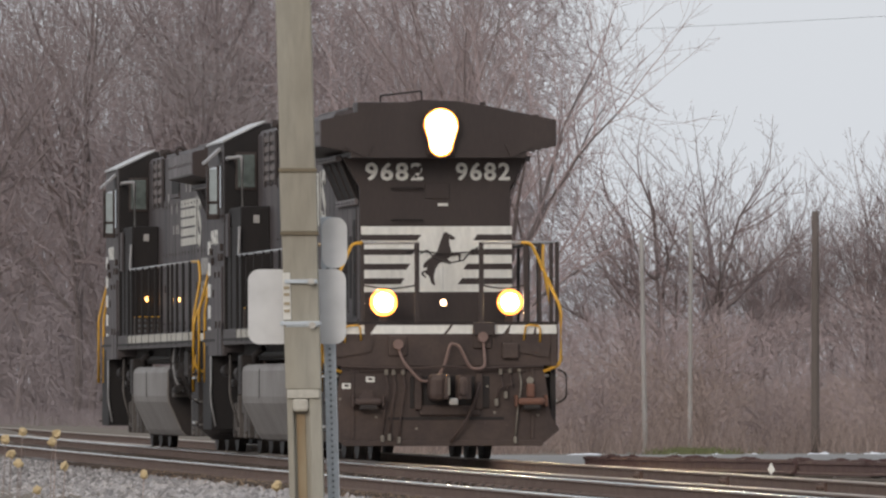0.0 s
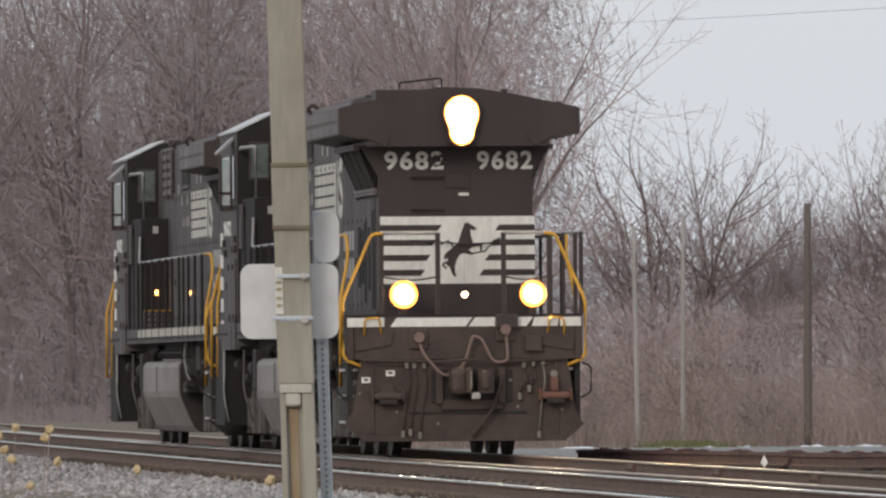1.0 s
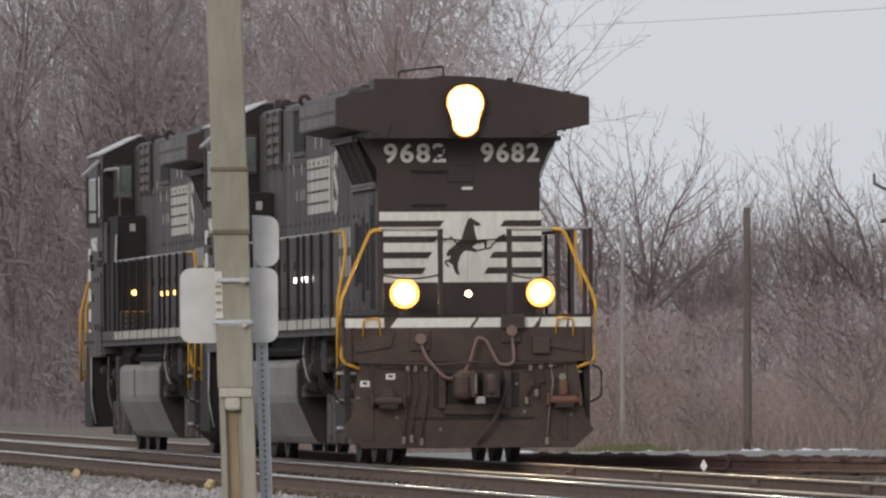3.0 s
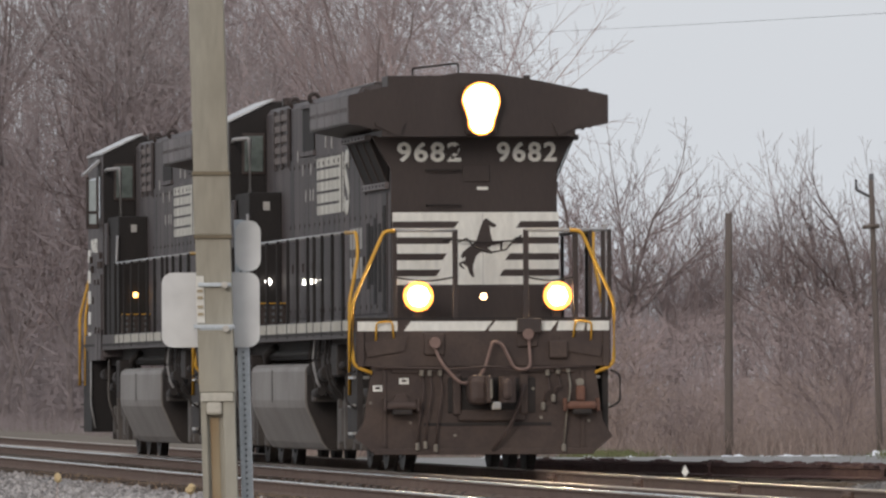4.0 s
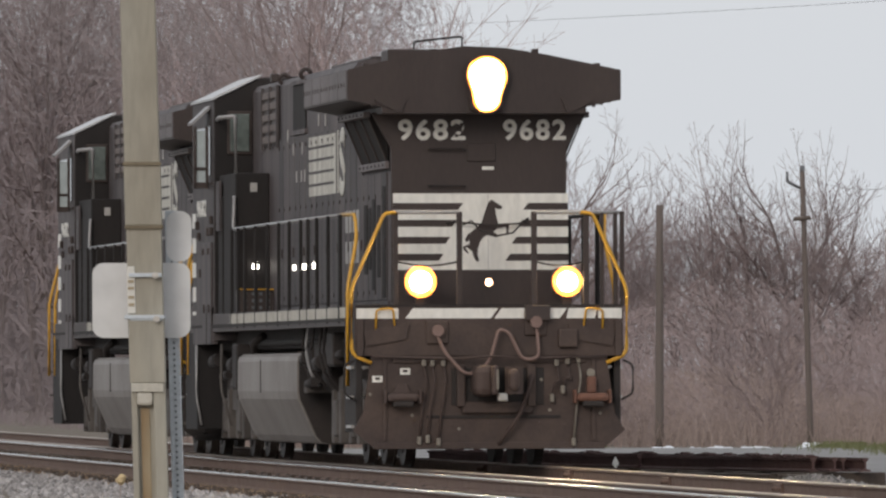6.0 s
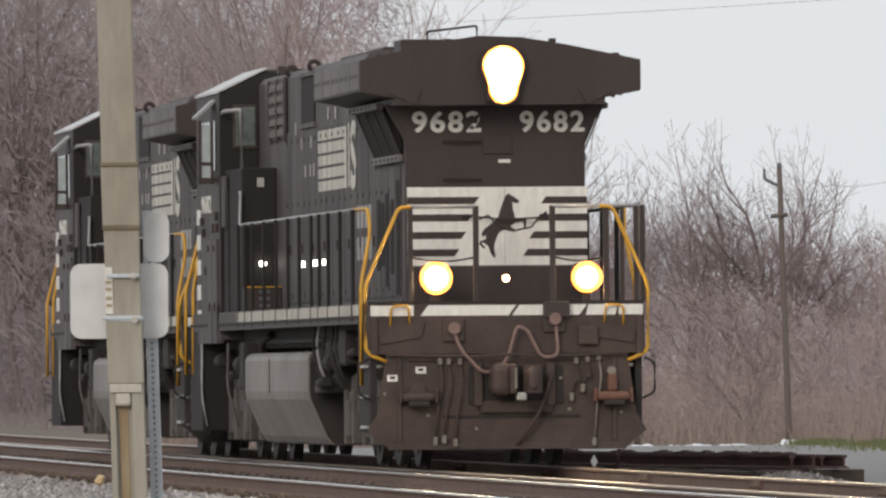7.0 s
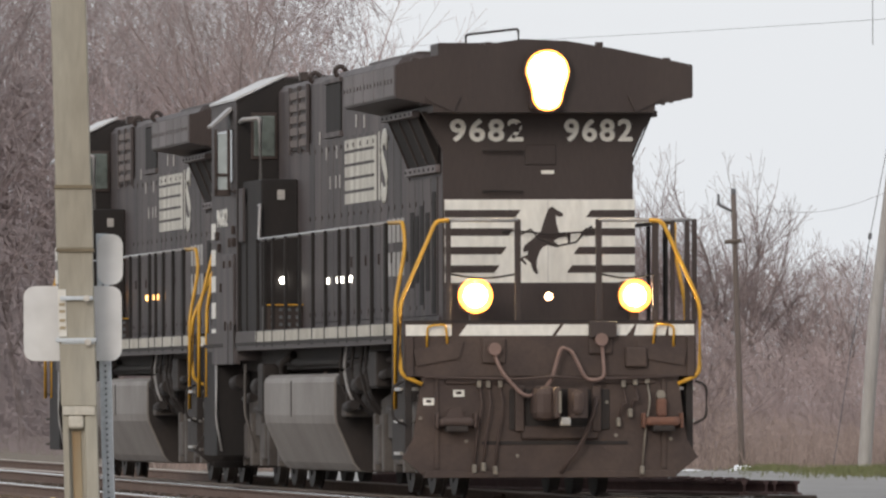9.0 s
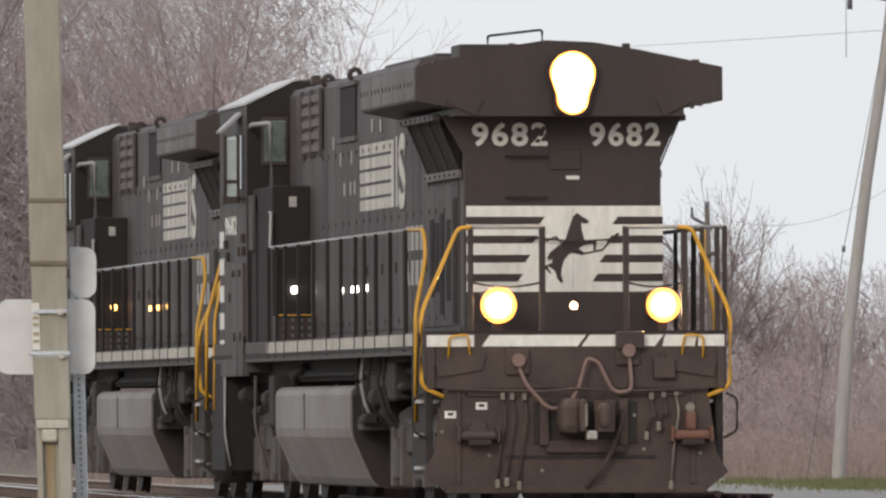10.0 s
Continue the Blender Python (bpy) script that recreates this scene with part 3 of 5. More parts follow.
def build_woods():
    rng = random.Random(5)
    # tall dense woods behind the curve
    for i in range(15):
        az = -3.4 + 2.8 * (i + rng.uniform(0, 0.9)) / 15
        plant(rng.choice((0, 1, 0, 1, 2)), az, rng.uniform(335, 420), rng.uniform(0.85, 1.15))
    plant(2, -0.42, 315, 0.97, 20), plant(0, -0.5, 322, 1.0, 100), plant(1, -0.58, 330, 1.0, 30)
    for i in range(8):
        plant(5, -3.2 + 3.0 * rng.random(), rng.uniform(318, 380), rng.uniform(0.8, 1.4))
    # lower, farther trees against the sky
    for az, k, high in ((0.38, 4, 8.6), (0.52, 4, 9.1), (0.7, 3, 9.0), (0.78, 4, 8.6), (0.88, 5, 6.6), (0.96, 5, 7.2), (1.04, 5, 7.3), (1.13, 5, 6.9), (1.22, 5, 6.4), (1.31, 6, 5.6), (1.456, 3, 8.3), (1.56, 5, 6.0), (1.68, 4, 8.0), (1.81, 4, 8.3), (1.93, 3, 8.1), (2.04, 4, 7.7), (2.16, 4, 7.0), (2.3, 6, 6.0), (2.45, 6, 5.8), (2.6, 5, 5.9), (2.75, 6, 5.8), (2.95, 5, 5.8), (3.1, 6, 6.0)):
        plant(k, az, rng.uniform(335, 345), 1.07 * high / (0, 0, 0, 8.5, 8.5, 7.3, 7.5)[k])
    for i in range(18):
        plant(rng.choice((5, 6, 6)), 0.3 + 2.9 * (i + rng.random()) / 18, rng.uniform(350, 420), rng.uniform(0.55, 0.74))
    # shrubs before the woods
    for i in range(44):
        az, y = -0.9 + 4.1 * (i + rng.random()) / 44, rng.uniform(247, 312)
        x = math.tan(radians(az)) * y
        k = rng.randrange(3)
        t = make_tree(SHRUBS[k], SHRUB_LABELS[k], "shrub", "shrub", "shrubs before the woods")
        t.matrix_basis = pose(x, y, ground_z(x, y) - 0.05, 0, 0, rng.uniform(0, 360)) @ Matrix.Scale(rng.uniform(0.6, 1.15), 4)


build_woods()


# ---- poles and wires ----
def pole(az0, el0, az1, el1, y, r, material, label, extra=0.0):
    p0 = Vector((math.tan(radians(az0)) * y, y, EYE + math.tan(radians(el0)) * y))
    p1 = Vector((math.tan(radians(az1)) * y, y, EYE + math.tan(radians(el1)) * y))
    d = (p1 - p0).normalized()
    p0 = p0 - d * (p0.z - ground_z(p0.x, p0.y) + 0.3)
    thing = tagged(new("utility_pole"), label, "pole")
    part("shaft", tube([p0 + (p1 - p0) * k / 6 for k in range(7)], r * 1.12, 10, None, r * 0.9), material, thing)
    return thing, p1


pole(1.196, -0.273, 1.2, 0.831, 240, 0.083, BROWNPOLE, "dark weathered wooden pole standing in brush")
gp, top = pole(1.915, -0.289, 1.879, 0.988, 240, 0.06, BROWNPOLE, "weathered brown wooden utility pole with small insulators")
part("insulator", tube([top + Vector((0, 0, -0.05)), top + Vector((0, 0, 0.12))], 0.05, 8), WIRE, gp)
part("bracket", tube(rounded([top + Vector((0, 0, -0.35)), top + Vector((-0.3, 0, -0.2)), top + Vector((-0.3, 0, 0.0))], 0.06), 0.035, 6), WIRE, gp)
part("crossarm", tube([top + Vector((-0.18, -0.06, -0.95)), top + Vector((0.16, -0.06, -0.92))], 0.05, 6), DARKPOLE, gp)
pole(0.385, -0.2, 0.372, 0.73, 243, 0.048, POLEWOOD, "slender pale pole standing in brush")
pole(0.60, -0.26, 0.608, 0.782, 243, 0.042, POLEWOOD, "thin grey-brown wooden pole standing in brush")
def ray_point(az, el, y):
    return Vector((math.tan(radians(az)) * y, y, EYE + math.tan(radians(el)) * y))


big = tagged(new("utility_pole"), "thick grey leaning wooden utility pole at the road", "pole")
bow = [ray_point(az - 0.02, el, 232) for az, el in ((2.498, -0.5), (2.516, -0.34), (2.568, 0.392), (2.618, 0.788), (2.66, 1.124), (2.707, 1.42), (2.74, 1.637), (2.79, 2.05))]
part("shaft", tube(bow, 0.138, 12, None, 0.095), POLEWOOD, big)
part("crossarm", tube([ray_point(2.56, 2.02, 231.8), ray_point(2.98, 1.93, 231.8)], 0.06, 8), BROWNPOLE, big)
part("insulator", tube([ray_point(2.563, 2.02, 231.8), ray_point(2.563, 1.93, 231.8)], 0.05, 8), WIRE, big)
guy = [ray_point(2.76, 2.0, 231), ray_point(2.683, 1.579, 231), ray_point(2.529, 0.788, 231), ray_point(2.43, 0.2, 231), ray_point(2.345, -0.345, 231)]
part("guy_wire", tube(guy, 0.008, 5), WIRE, big)
part("guy_insulator", tube([guy[2] + Vector((0.006, 0, 0.06)), guy[2] - Vector((0.006, 0, 0.06))], 0.035, 8), WIRE, big)
part("drop_wire", tube([ray_point(2.545, 2.3, 231), ray_point(2.545, 1.7, 231)], 0.008, 5), WIRE, big)
span = [ray_point(-1.0 + 0.25 * i, 1.68 + 0.0495 * (-1.0 + 0.25 * i) + 0.005 * (0.25 * i - 2.0) ** 2, 232 + 50 * (2.75 - (-1.0 + 0.25 * i))) for i in range(16)]
part("overhead_wire", tube(span, 0.005, 5), WIRE, big, "thin dark overhead wire")
span = [ray_point(1.88 + 0.1 * i, 0.9 + 0.6 * (0.1 * i - 0.32) ** 2, 240) for i in range(11)]
part("overhead_wire", tube(span, 0.004, 5), WIRE, gp, "thin far wire")


# ---- sign post near the camera ----
PD = 42.0
PK = PD / 21290.8


def px_x(a):
    return (a - 784) * PK + 0.048


def px_z(b):
    return 1.458 + (441 - b) * PK


def build_sign_post():
    post = tagged(new("sign_post"), "weathered tan square post with straps and sign backs", "sign post")

    def lean(b):
        return (b - 280) * 0.0245

    def slab(name, x0, x1, b0, b1, y0, y1, material, bev=0.004, label=""):
        bm = bmesh.new()
        box(bm, px_x(x0), px_x(x1), PD + y0, PD + y1, px_z(b1), px_z(b0), bev)
        zs = sorted({v.co.z for v in bm.verts})
        for v in bm.verts:
            b = 441 - (v.co.z - 1.458) / PK
            v.co.x += lean(b) * PK
        return part(name, bm, material, post, label)
    slab("upper_shaft", 259, 321, -260, 553, -0.05, 0.07, POSTPAINT)
    slab("sleeve", 257.5, 322.5, 284, 389, -0.052, 0.072, POSTPAINT)
    slab("strap", 256.5, 323.5, 277, 284, -0.058, 0.075, STRAP, 0.002, "rust-stained metal strap")
    slab("strap", 256.5, 323.5, 389, 396, -0.058, 0.075, STRAP, 0.002, "rust-stained metal strap")
    slab("lower_sleeve", 258.5, 321.5, 553, 668, -0.062, 0.075, POSTPAINT)
    slab("cap_strip", 252, 324, 548, 555, -0.068, 0.08, GALV, 0.002)
    slab("channel_web", 260, 321, 664, 1190, -0.02, 0.06, POSTPAINT)
    slab("channel_rib", 260, 271, 664, 1190, -0.05, 0.06, POSTPAINT)
    slab("channel_rib", 299, 321, 664, 1190, -0.05, 0.06, POSTPAINT)
    slab("channel_stain", 276, 292, 712, 1150, -0.024, -0.018, RUSTSTAIN, 0.001, "rust-streaked recess of the post")
    slab("bracket", 261, 318, 668, 684, -0.06, 0.06, POSTLIGHT, 0.003)
    slab("bracket_block", 270, 298, 684, 708, -0.058, 0.0, POSTLIGHT, 0.01)
    for b in (478, 555):
        slab("clamp", 262, 320, b - 4, b + 3, -0.064, 0.085, GALV, 0.002)
        bm = disc(px_x(309 + lean(b)), PD - 0.072, px_z(b), 0.012, 0.022, "y", 10)
        part("bolt", bm, STEEL, post)

    def plate(name, x0, x1, b0, b1, y, label):
        w, h, r = (x1 - x0) * PK / 2, (b1 - b0) * PK / 2, 20 * PK
        pts = []
        for cx, cz, s in ((w - r, h - r, 0), (-w + r, h - r, 90), (-w + r, -h + r, 180), (w - r, -h + r, 270)):
            for k in range(6):
                t = radians(s + 18 * k)
                pts.append((cx + r * math.cos(t), cz + r * math.sin(t)))
        bm = prism(pts, -0.0015, 0.0015, "y")
        bmesh.ops.translate(bm, verts=bm.verts[:], vec=(px_x((x0 + x1) / 2), PD + y, px_z((b0 + b1) / 2)))
        return part(name, bm, SIGNBACK, post, label)
    plate("sign_plate", 200, 374, 455, 588, 0.1, "blank pale back of a rounded sign")
    plate("sign_plate", 331, 376, 363, 453, 0.125, "blank pale back of a small sign")
    slab("sticker", 258, 272, 462, 545, -0.056, -0.049, WHITE, 0.001, "narrow white sticker with dark marks")
    for b in (486, 498, 514, 527):
        slab("sticker_mark", 260, 270, b, b + 5, -0.06, -0.0555, RUSTSTAIN, 0.0)
    # perforated square tube behind
    slab("perforated_tube", 329, 347, 362, 1190, 0.13, 0.165, GALV, 0.003, "galvanised square tube with rows of holes")
    slab("tube_face", 326, 333, 362, 1190, 0.128, 0.16, GALV, 0.003)
    bm = bmesh.new()
    for k in range(80):
        b = 372 + k * 10.2
        disc(px_x(336.5 + lean(b)), PD + 0.128, px_z(b), 0.0042, 0.006, "y", 8, bm)
    part("tube_holes", bm, HOLE, post)
    return post


build_sign_post()


def build_weeds():
    rng = random.Random(6)
    for ax, by in ((35, 757), (95, 761), (88, 775), (15, 796), (110, 817), (250, 833), (485, 853), (28, 812), (60, 700 + 160), (5, 770)):
        y = 30.0 + rng.uniform(-2, 2)
        k = y / 21290.8
        x, z = (ax - 784) * k + math.tan(radians(-0.5636)) * y, EYE + math.tan(radians(0.6396)) * y + (441 - by) * k
        w = tagged(new("dry_weed"), "dry tan weed stalk with round seed head", "weed", "dry weeds by the camera")
        part("stalk", tube(rounded([(x + rng.uniform(-.05, .05), y, ground_z(x, y)), (x - 0.02, y, z * 0.5), (x, y, z)], 0.1), 0.0011, 5), REED, w)
        bm = bmesh.new()
        bmesh.ops.create_icosphere(bm, subdivisions=2, radius=0.011, matrix=Matrix.Translation((x, y, z)))
        for v in bm.verts:
            v.co += (v.co - Vector((x, y, z))) * rng.uniform(-0.3, 0.35)
        part("seed_head", bm, DRYSEED, w)


DRYSEED = mat("tan_seed_head", (0.55, 0.42, 0.24), 0.9, 0, (0.4, 0.3, 0.16), 60, 0.5, 0.1, 200)
build_weeds()


# ---- locomotive ----
def letters(text, size, parent, m, material, bold=0.008, stretch=1.0):
    cu = bpy.data.curves.new("letters", "FONT")
    cu.body, cu.size, cu.extrude, cu.space_character = text, size, 0.002, 1.16
    tmp = bpy.data.objects.new("letters", cu)
    src = bpy.data.meshes.new_from_object(tmp)
    bpy.data.objects.remove(tmp)
    bm = bmesh.new()
    for k, (dx, dy) in enumerate(((0, 0), (-bold, 0), (bold, 0), (0, -bold), (0, bold), (bold * 0.7, bold * 0.7), (-bold * 0.7, -bold * 0.7), (bold * 0.7, -bold * 0.7), (-bold * 0.7, bold * 0.7))):
        old = len(bm.verts)
        bm.from_mesh(src)
        bm.verts.ensure_lookup_table()
        for v in bm.verts[old:]:
            v.co = Vector(((v.co.x + dx) * stretch, v.co.y + dy, v.co.z + k * 0.0006))
    ob = part("lettering", bm, material, parent)
    ob.matrix_basis = m
    return ob


def build_locomotive(label, lamp_side, lit):
    """x across, y back from the leading hood end, z over the rail."""
    front = PILOT if lit else GRIME
    loco = tagged(new("locomotive"), label, "locomotive", "coupled locomotives")

    def P(name, bm, material, parent=loco, lab=""):
        return part(name, bm, material, parent, lab)

    # frame, walkway and sills
    P("underframe", boxes((-1.25, 1.25, -0.5, 20.4, 1.42, 1.72), bev=0.02), GRIME)
    P("walkway", boxes((-1.58, 1.58, -0.95, 20.6, 1.72, 1.76)), GRIME)
    for sx in (-1, 1):
        x0, x1 = sorted((sx * 1.565, sx * 1.51))
        P("side_sill", boxes((x0, x1, 0.0, 20.4, 1.66, 1.9), bev=0.008), BLACK)
        sill = P("sill_stripe", boxes((sx * 1.564, sx * 1.569, 0.35, 14.5, 1.735, 1.885)), CREAM, loco, "dusty white sill stripe")
        # pipes and boxes slung below
        P("air_pipe", tube([(sx * 1.3, 0.4, 1.5), (sx * 1.3, 14.4, 1.5)], 0.035, 8), GRIME)
        P("equipment_rack", boxes((sx * 1.05, sx * 1.35, 3.6, 6.0, 1.18, 1.48), bev=0.03), GRIME)
        P("air_reservoir", tube([(sx * 1.05, 5.0, 1.05), (sx * 1.05, 6.4, 1.05)], 0.2, 12), GRIME)

    # hood
    prof = [(-1.03, 1.76), (1.03, 1.76), (1.03, 4.84), (0.97, 4.92), (0.8, 4.96), (-0.8, 4.96), (-0.97, 4.92), (-1.03, 4.84)]
    hood = P("hood", prism(prof, 4.35, 16.8, "y"), DUSTY, loco, "dusty black panelled engine hood")
    P("radiator_compartment", boxes((-1.03, 1.03, 0.1, 4.35, 1.76, 4.3)), DUSTY, hood)
    for sx in (-1, 1):
        # panel doors, each a shallow plate with a pull
        y = 0.55
        k = 0
        while y < 13.0:
            w = 0.72 if k % 3 else 0.58
            P("hood_door", boxes((sx * 1.03, sx * 1.048, y, y + w - 0.035, 1.98, 4.14 if y > 2.9 else 3.5), bev=0.004), DUSTY, hood)
            if k % 2 == 0:
                P("door_latch", boxes((sx * 1.048, sx * 1.068, y + 0.08, y + 0.14, 2.6, 2.72)), BLACK, hood)
            for zz in (2.05, 3.2, 4.0) if y > 2.9 else (2.05, 3.2):
                P("hinge", boxes((sx * 1.048, sx * 1.06, y + w - 0.16, y + w - 0.08, zz, zz + 0.05)), BLACK, hood)
            y += w
            k += 1
        P("hood_trim", boxes((sx * 1.03, sx * 1.058, 0.3, 13.0, 1.92, 1.965), bev=0.004), DUSTY, hood)
        # door openings as plates, their inner shade put into the colour
        for yy, z0, z1 in ((0.62, 2.0, 3.34), (1.2, 2.25, 3.12), (1.72, 2.1, 3.2), (2.2, 2.35, 3.1), (2.62, 2.3, 3.14)):
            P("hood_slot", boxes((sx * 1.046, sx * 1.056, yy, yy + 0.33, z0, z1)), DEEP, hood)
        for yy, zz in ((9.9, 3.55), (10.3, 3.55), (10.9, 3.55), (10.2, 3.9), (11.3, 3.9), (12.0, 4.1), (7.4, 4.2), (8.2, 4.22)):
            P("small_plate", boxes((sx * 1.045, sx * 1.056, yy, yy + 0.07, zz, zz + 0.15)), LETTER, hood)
        # vent, its recess only shade painted on a plate, and resistor-grid intake high on the side
        P("vent_screen", boxes((sx * 1.03, sx * 1.05, 9.85, 11.4, 4.22, 4.8), bev=0.01), DEEP, hood, "vent screen with its recess shade painted near-black")
        P("vent_frame", boxes((sx * 1.03, sx * 1.07, 9.78, 11.47, 4.16, 4.22), (sx * 1.03, sx * 1.07, 9.78, 11.47, 4.8, 4.85)), DUSTY, hood)
        grid = P("grid_box", boxes((sx * 1.03, sx * 1.05, 13.2, 15.2, 4.08, 4.86), bev=0.01), BLACK, hood)
        for col in (13.28, 14.25):
            for r in range(5):
                P("louver", boxes((sx * 1.05, sx * 1.075, col, col + 0.85, 4.12 + r * 0.145, 4.21 + r * 0.145), bev=0.006), RUSTY_PAINT, grid)
        for yy in (13.18, 14.14, 15.12):
            P("grid_frame", boxes((sx * 1.05, sx * 1.085, yy, yy + 0.09, 4.04, 4.86)), DUSTY, grid)
        # white block emblem: bars and a curved stroke
        for r in range(5):
            z0 = 3.34 + r * 0.157
            P("emblem_bar", boxes((sx * 1.05, sx * 1.054, 6.42, 9.4, z0, z0 + 0.122)), FADED, hood)
        P("emblem_bar", boxes((sx * 1.05, sx * 1.054, 6.2, 6.42, 3.34, 4.09)), FADED, hood)
        P("emblem_bar", boxes((sx * 1.05, sx * 1.054, 5.88, 6.02, 3.34, 4.12)), FADED, hood)
        curve = ((0.3, 0.26), (0.12, 0.36), (-0.15, 0.34), (-0.29, 0.2), (-0.12, 0.05), (0.12, -0.05), (0.29, -0.2), (0.15, -0.34), (-0.12, -0.36), (-0.3, -0.26))
        bm = tube(rounded([(0, 5.45 - q[0], 3.715 + q[1] * 0.95) for q in curve], 0.12, 3), 0.095, 8)
        for v in bm.verts:
            v.co.x = sx * (1.05 if v.co.x * sx < 0 else 1.056)
        P("emblem_stroke", bm, FADED, hood)
        for r in range(2):
            for c in range(4):
                P("lettering_bar", boxes((sx * 1.05, sx * 1.054, 3.55 + c * 0.42, 3.83 + c * 0.42, 2.45 + r * 0.38, 2.72 + r * 0.38)), LETTER, hood)

    # roof gear
    P("roof_hatch", boxes((-0.78, 0.78, 4.6, 9.3, 4.95, 5.0), bev=0.02), BLACK)
    P("exhaust_pipe", boxes((-0.35, 0.35, 8.2, 9.0, 4.99, 5.08), bev=0.03), GRIME)
    for yy in (10.47, 13.15):
        for sx in (-1, 1):
            P("lifting_ring", tube([(sx * 0.98 + 0.062 * math.cos(k * math.pi / 6), yy, 4.93 + 0.062 * math.sin(k * math.pi / 6)) for k in range(13)], 0.032, 6), BLACK)
    P("horn_bracket", boxes((-1.0, -0.9, 14.6, 14.8, 4.93, 5.04), bev=0.01), BLACK)
    P("roof_handrail", tube(rounded([(-0.64, 1.2, 4.95), (-0.64, 1.2, 5.08), (-0.08, 1.0, 5.14), (-0.08, 1.0, 5.0)], 0.03, 3), 0.015, 6), GRIME)

    # radiator wings over the leading end
    wing = [(-1.63, 4.34), (-1.22, 4.26), (-1.22, 4.18), (1.22, 4.18), (1.22, 4.26), (1.63, 4.34), (1.63, 4.7), (0.75, 4.88), (0.25, 4.96), (-0.25, 4.98), (-0.75, 4.9), (-1.63, 4.7)]
    w = P("radiator_wing", prism(wing, -0.57, 4.4, "y"), BLACK, loco, "black overhanging radiator housing")
    for sx in (-1, 1):
        for r in range(5):
            # side plates carry the sky light in their paler colour
            P("wing_panel", boxes((sx * 1.63, sx * 1.642, -0.52 + r * 0.98, 0.42 + r * 0.98, 4.36, 4.69), bev=0.004), PANEL, w)
            for c in range(3):
                P("bolt", boxes((sx * 1.642, sx * 1.65, -0.3 + r * 0.98 + c * 0.3, -0.25 + r * 0.98 + c * 0.3, 4.5, 4.55)), BLACK, w)
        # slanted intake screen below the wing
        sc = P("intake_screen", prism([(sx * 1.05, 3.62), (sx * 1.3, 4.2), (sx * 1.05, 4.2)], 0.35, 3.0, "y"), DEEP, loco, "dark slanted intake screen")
        for yy in (0.3, 1.15, 2.05, 2.95):
            P("screen_bar", prism([(sx * 1.05, 3.6), (sx * 1.066, 3.6), (sx * 1.316, 4.19), (sx * 1.3, 4.2)], yy, yy + 0.03, "y"), BLACK, sc)
        P("screen_edge", boxes((sx * 1.04, sx * 1.1, 0.25, 3.1, 3.54, 3.63), bev=0.01), PANEL, sc)
        P("screen_edge", boxes((sx * 1.27, sx * 1.36, 0.25, 3.1, 4.15, 4.22), bev=0.01), PANEL, sc)
        for k in range(7):
            P("bolt", boxes((sx * 1.36, sx * 1.37, 0.4 + k * 0.42, 0.46 + k * 0.42, 4.17, 4.2)), DEEP, sc)
            P("bolt", boxes((sx * 1.1, sx * 1.11, 0.4 + k * 0.42, 0.46 + k * 0.42, 3.57, 3.6)), DEEP, sc)
    for sx in (-1, 1):
        P("wing_bracket", prism([(sx * 1.0, 4.18), (sx * 1.3, 4.32), (sx * 1.3, 4.36), (sx * 0.92, 4.36)], -0.6, -0.56, "y"), BLACK, w)
        for k in range(3):
            P("bolt", boxes((sx * (1.3 + 0.09 * k), sx * (1.34 + 0.09 * k), -0.5, -0.45, 4.26 + 0.025 * k, 4.31 + 0.025 * k)), BLACK, w)
    for xx in (-1.4, -0.6, 0.62, 1.36):
        P("lifting_lug", boxes((xx - 0.04, xx + 0.04, -0.5, -0.4, 4.7 if abs(xx) > 1 else 4.88, 4.78 if abs(xx) > 1 else 4.95), bev=0.01), BLACK, w)
    P("roof_hump", boxes((-1.0, 0.1, 0.8, 1.5, 4.7, 4.98), bev=0.015), BLACK)

    # leading end face with stripes, number and emblem
    face_pts = [(-1.05, 1.76), (1.05, 1.76), (1.05, 3.78), (1.28, 4.2), (-1.28, 4.2), (-1.05, 3.78)]
    face = P("end_face", prism(face_pts, -0.0, 0.1, "y"), BLACK, loco, "black hood end with number and white panel")
    P("white_panel", boxes((-1.03, 1.07, -0.012, 0.0, 2.33, 3.24)), WHITE, face, "white striped panel with a dark rearing horse")
    for z0, z1, xl, xr in ((3.045, 3.125, -0.21, 0.55), (2.844, 2.925, -0.285, 0.48), (2.64, 2.722, -0.365, 0.41), (2.438, 2.52, -0.445, 0.335)):
        P("dark_stripe", prism([(-1.03, z0), (xl - 0.04, z0), (xl + 0.02, z1), (-1.03, z1)], -0.018, -0.012, "y"), BLACK, face)
        P("dark_stripe", prism([(1.07, z0), (1.07, z1), (xr + 0.04, z1), (xr - 0.02, z0)], -0.018, -0.012, "y"), BLACK, face)
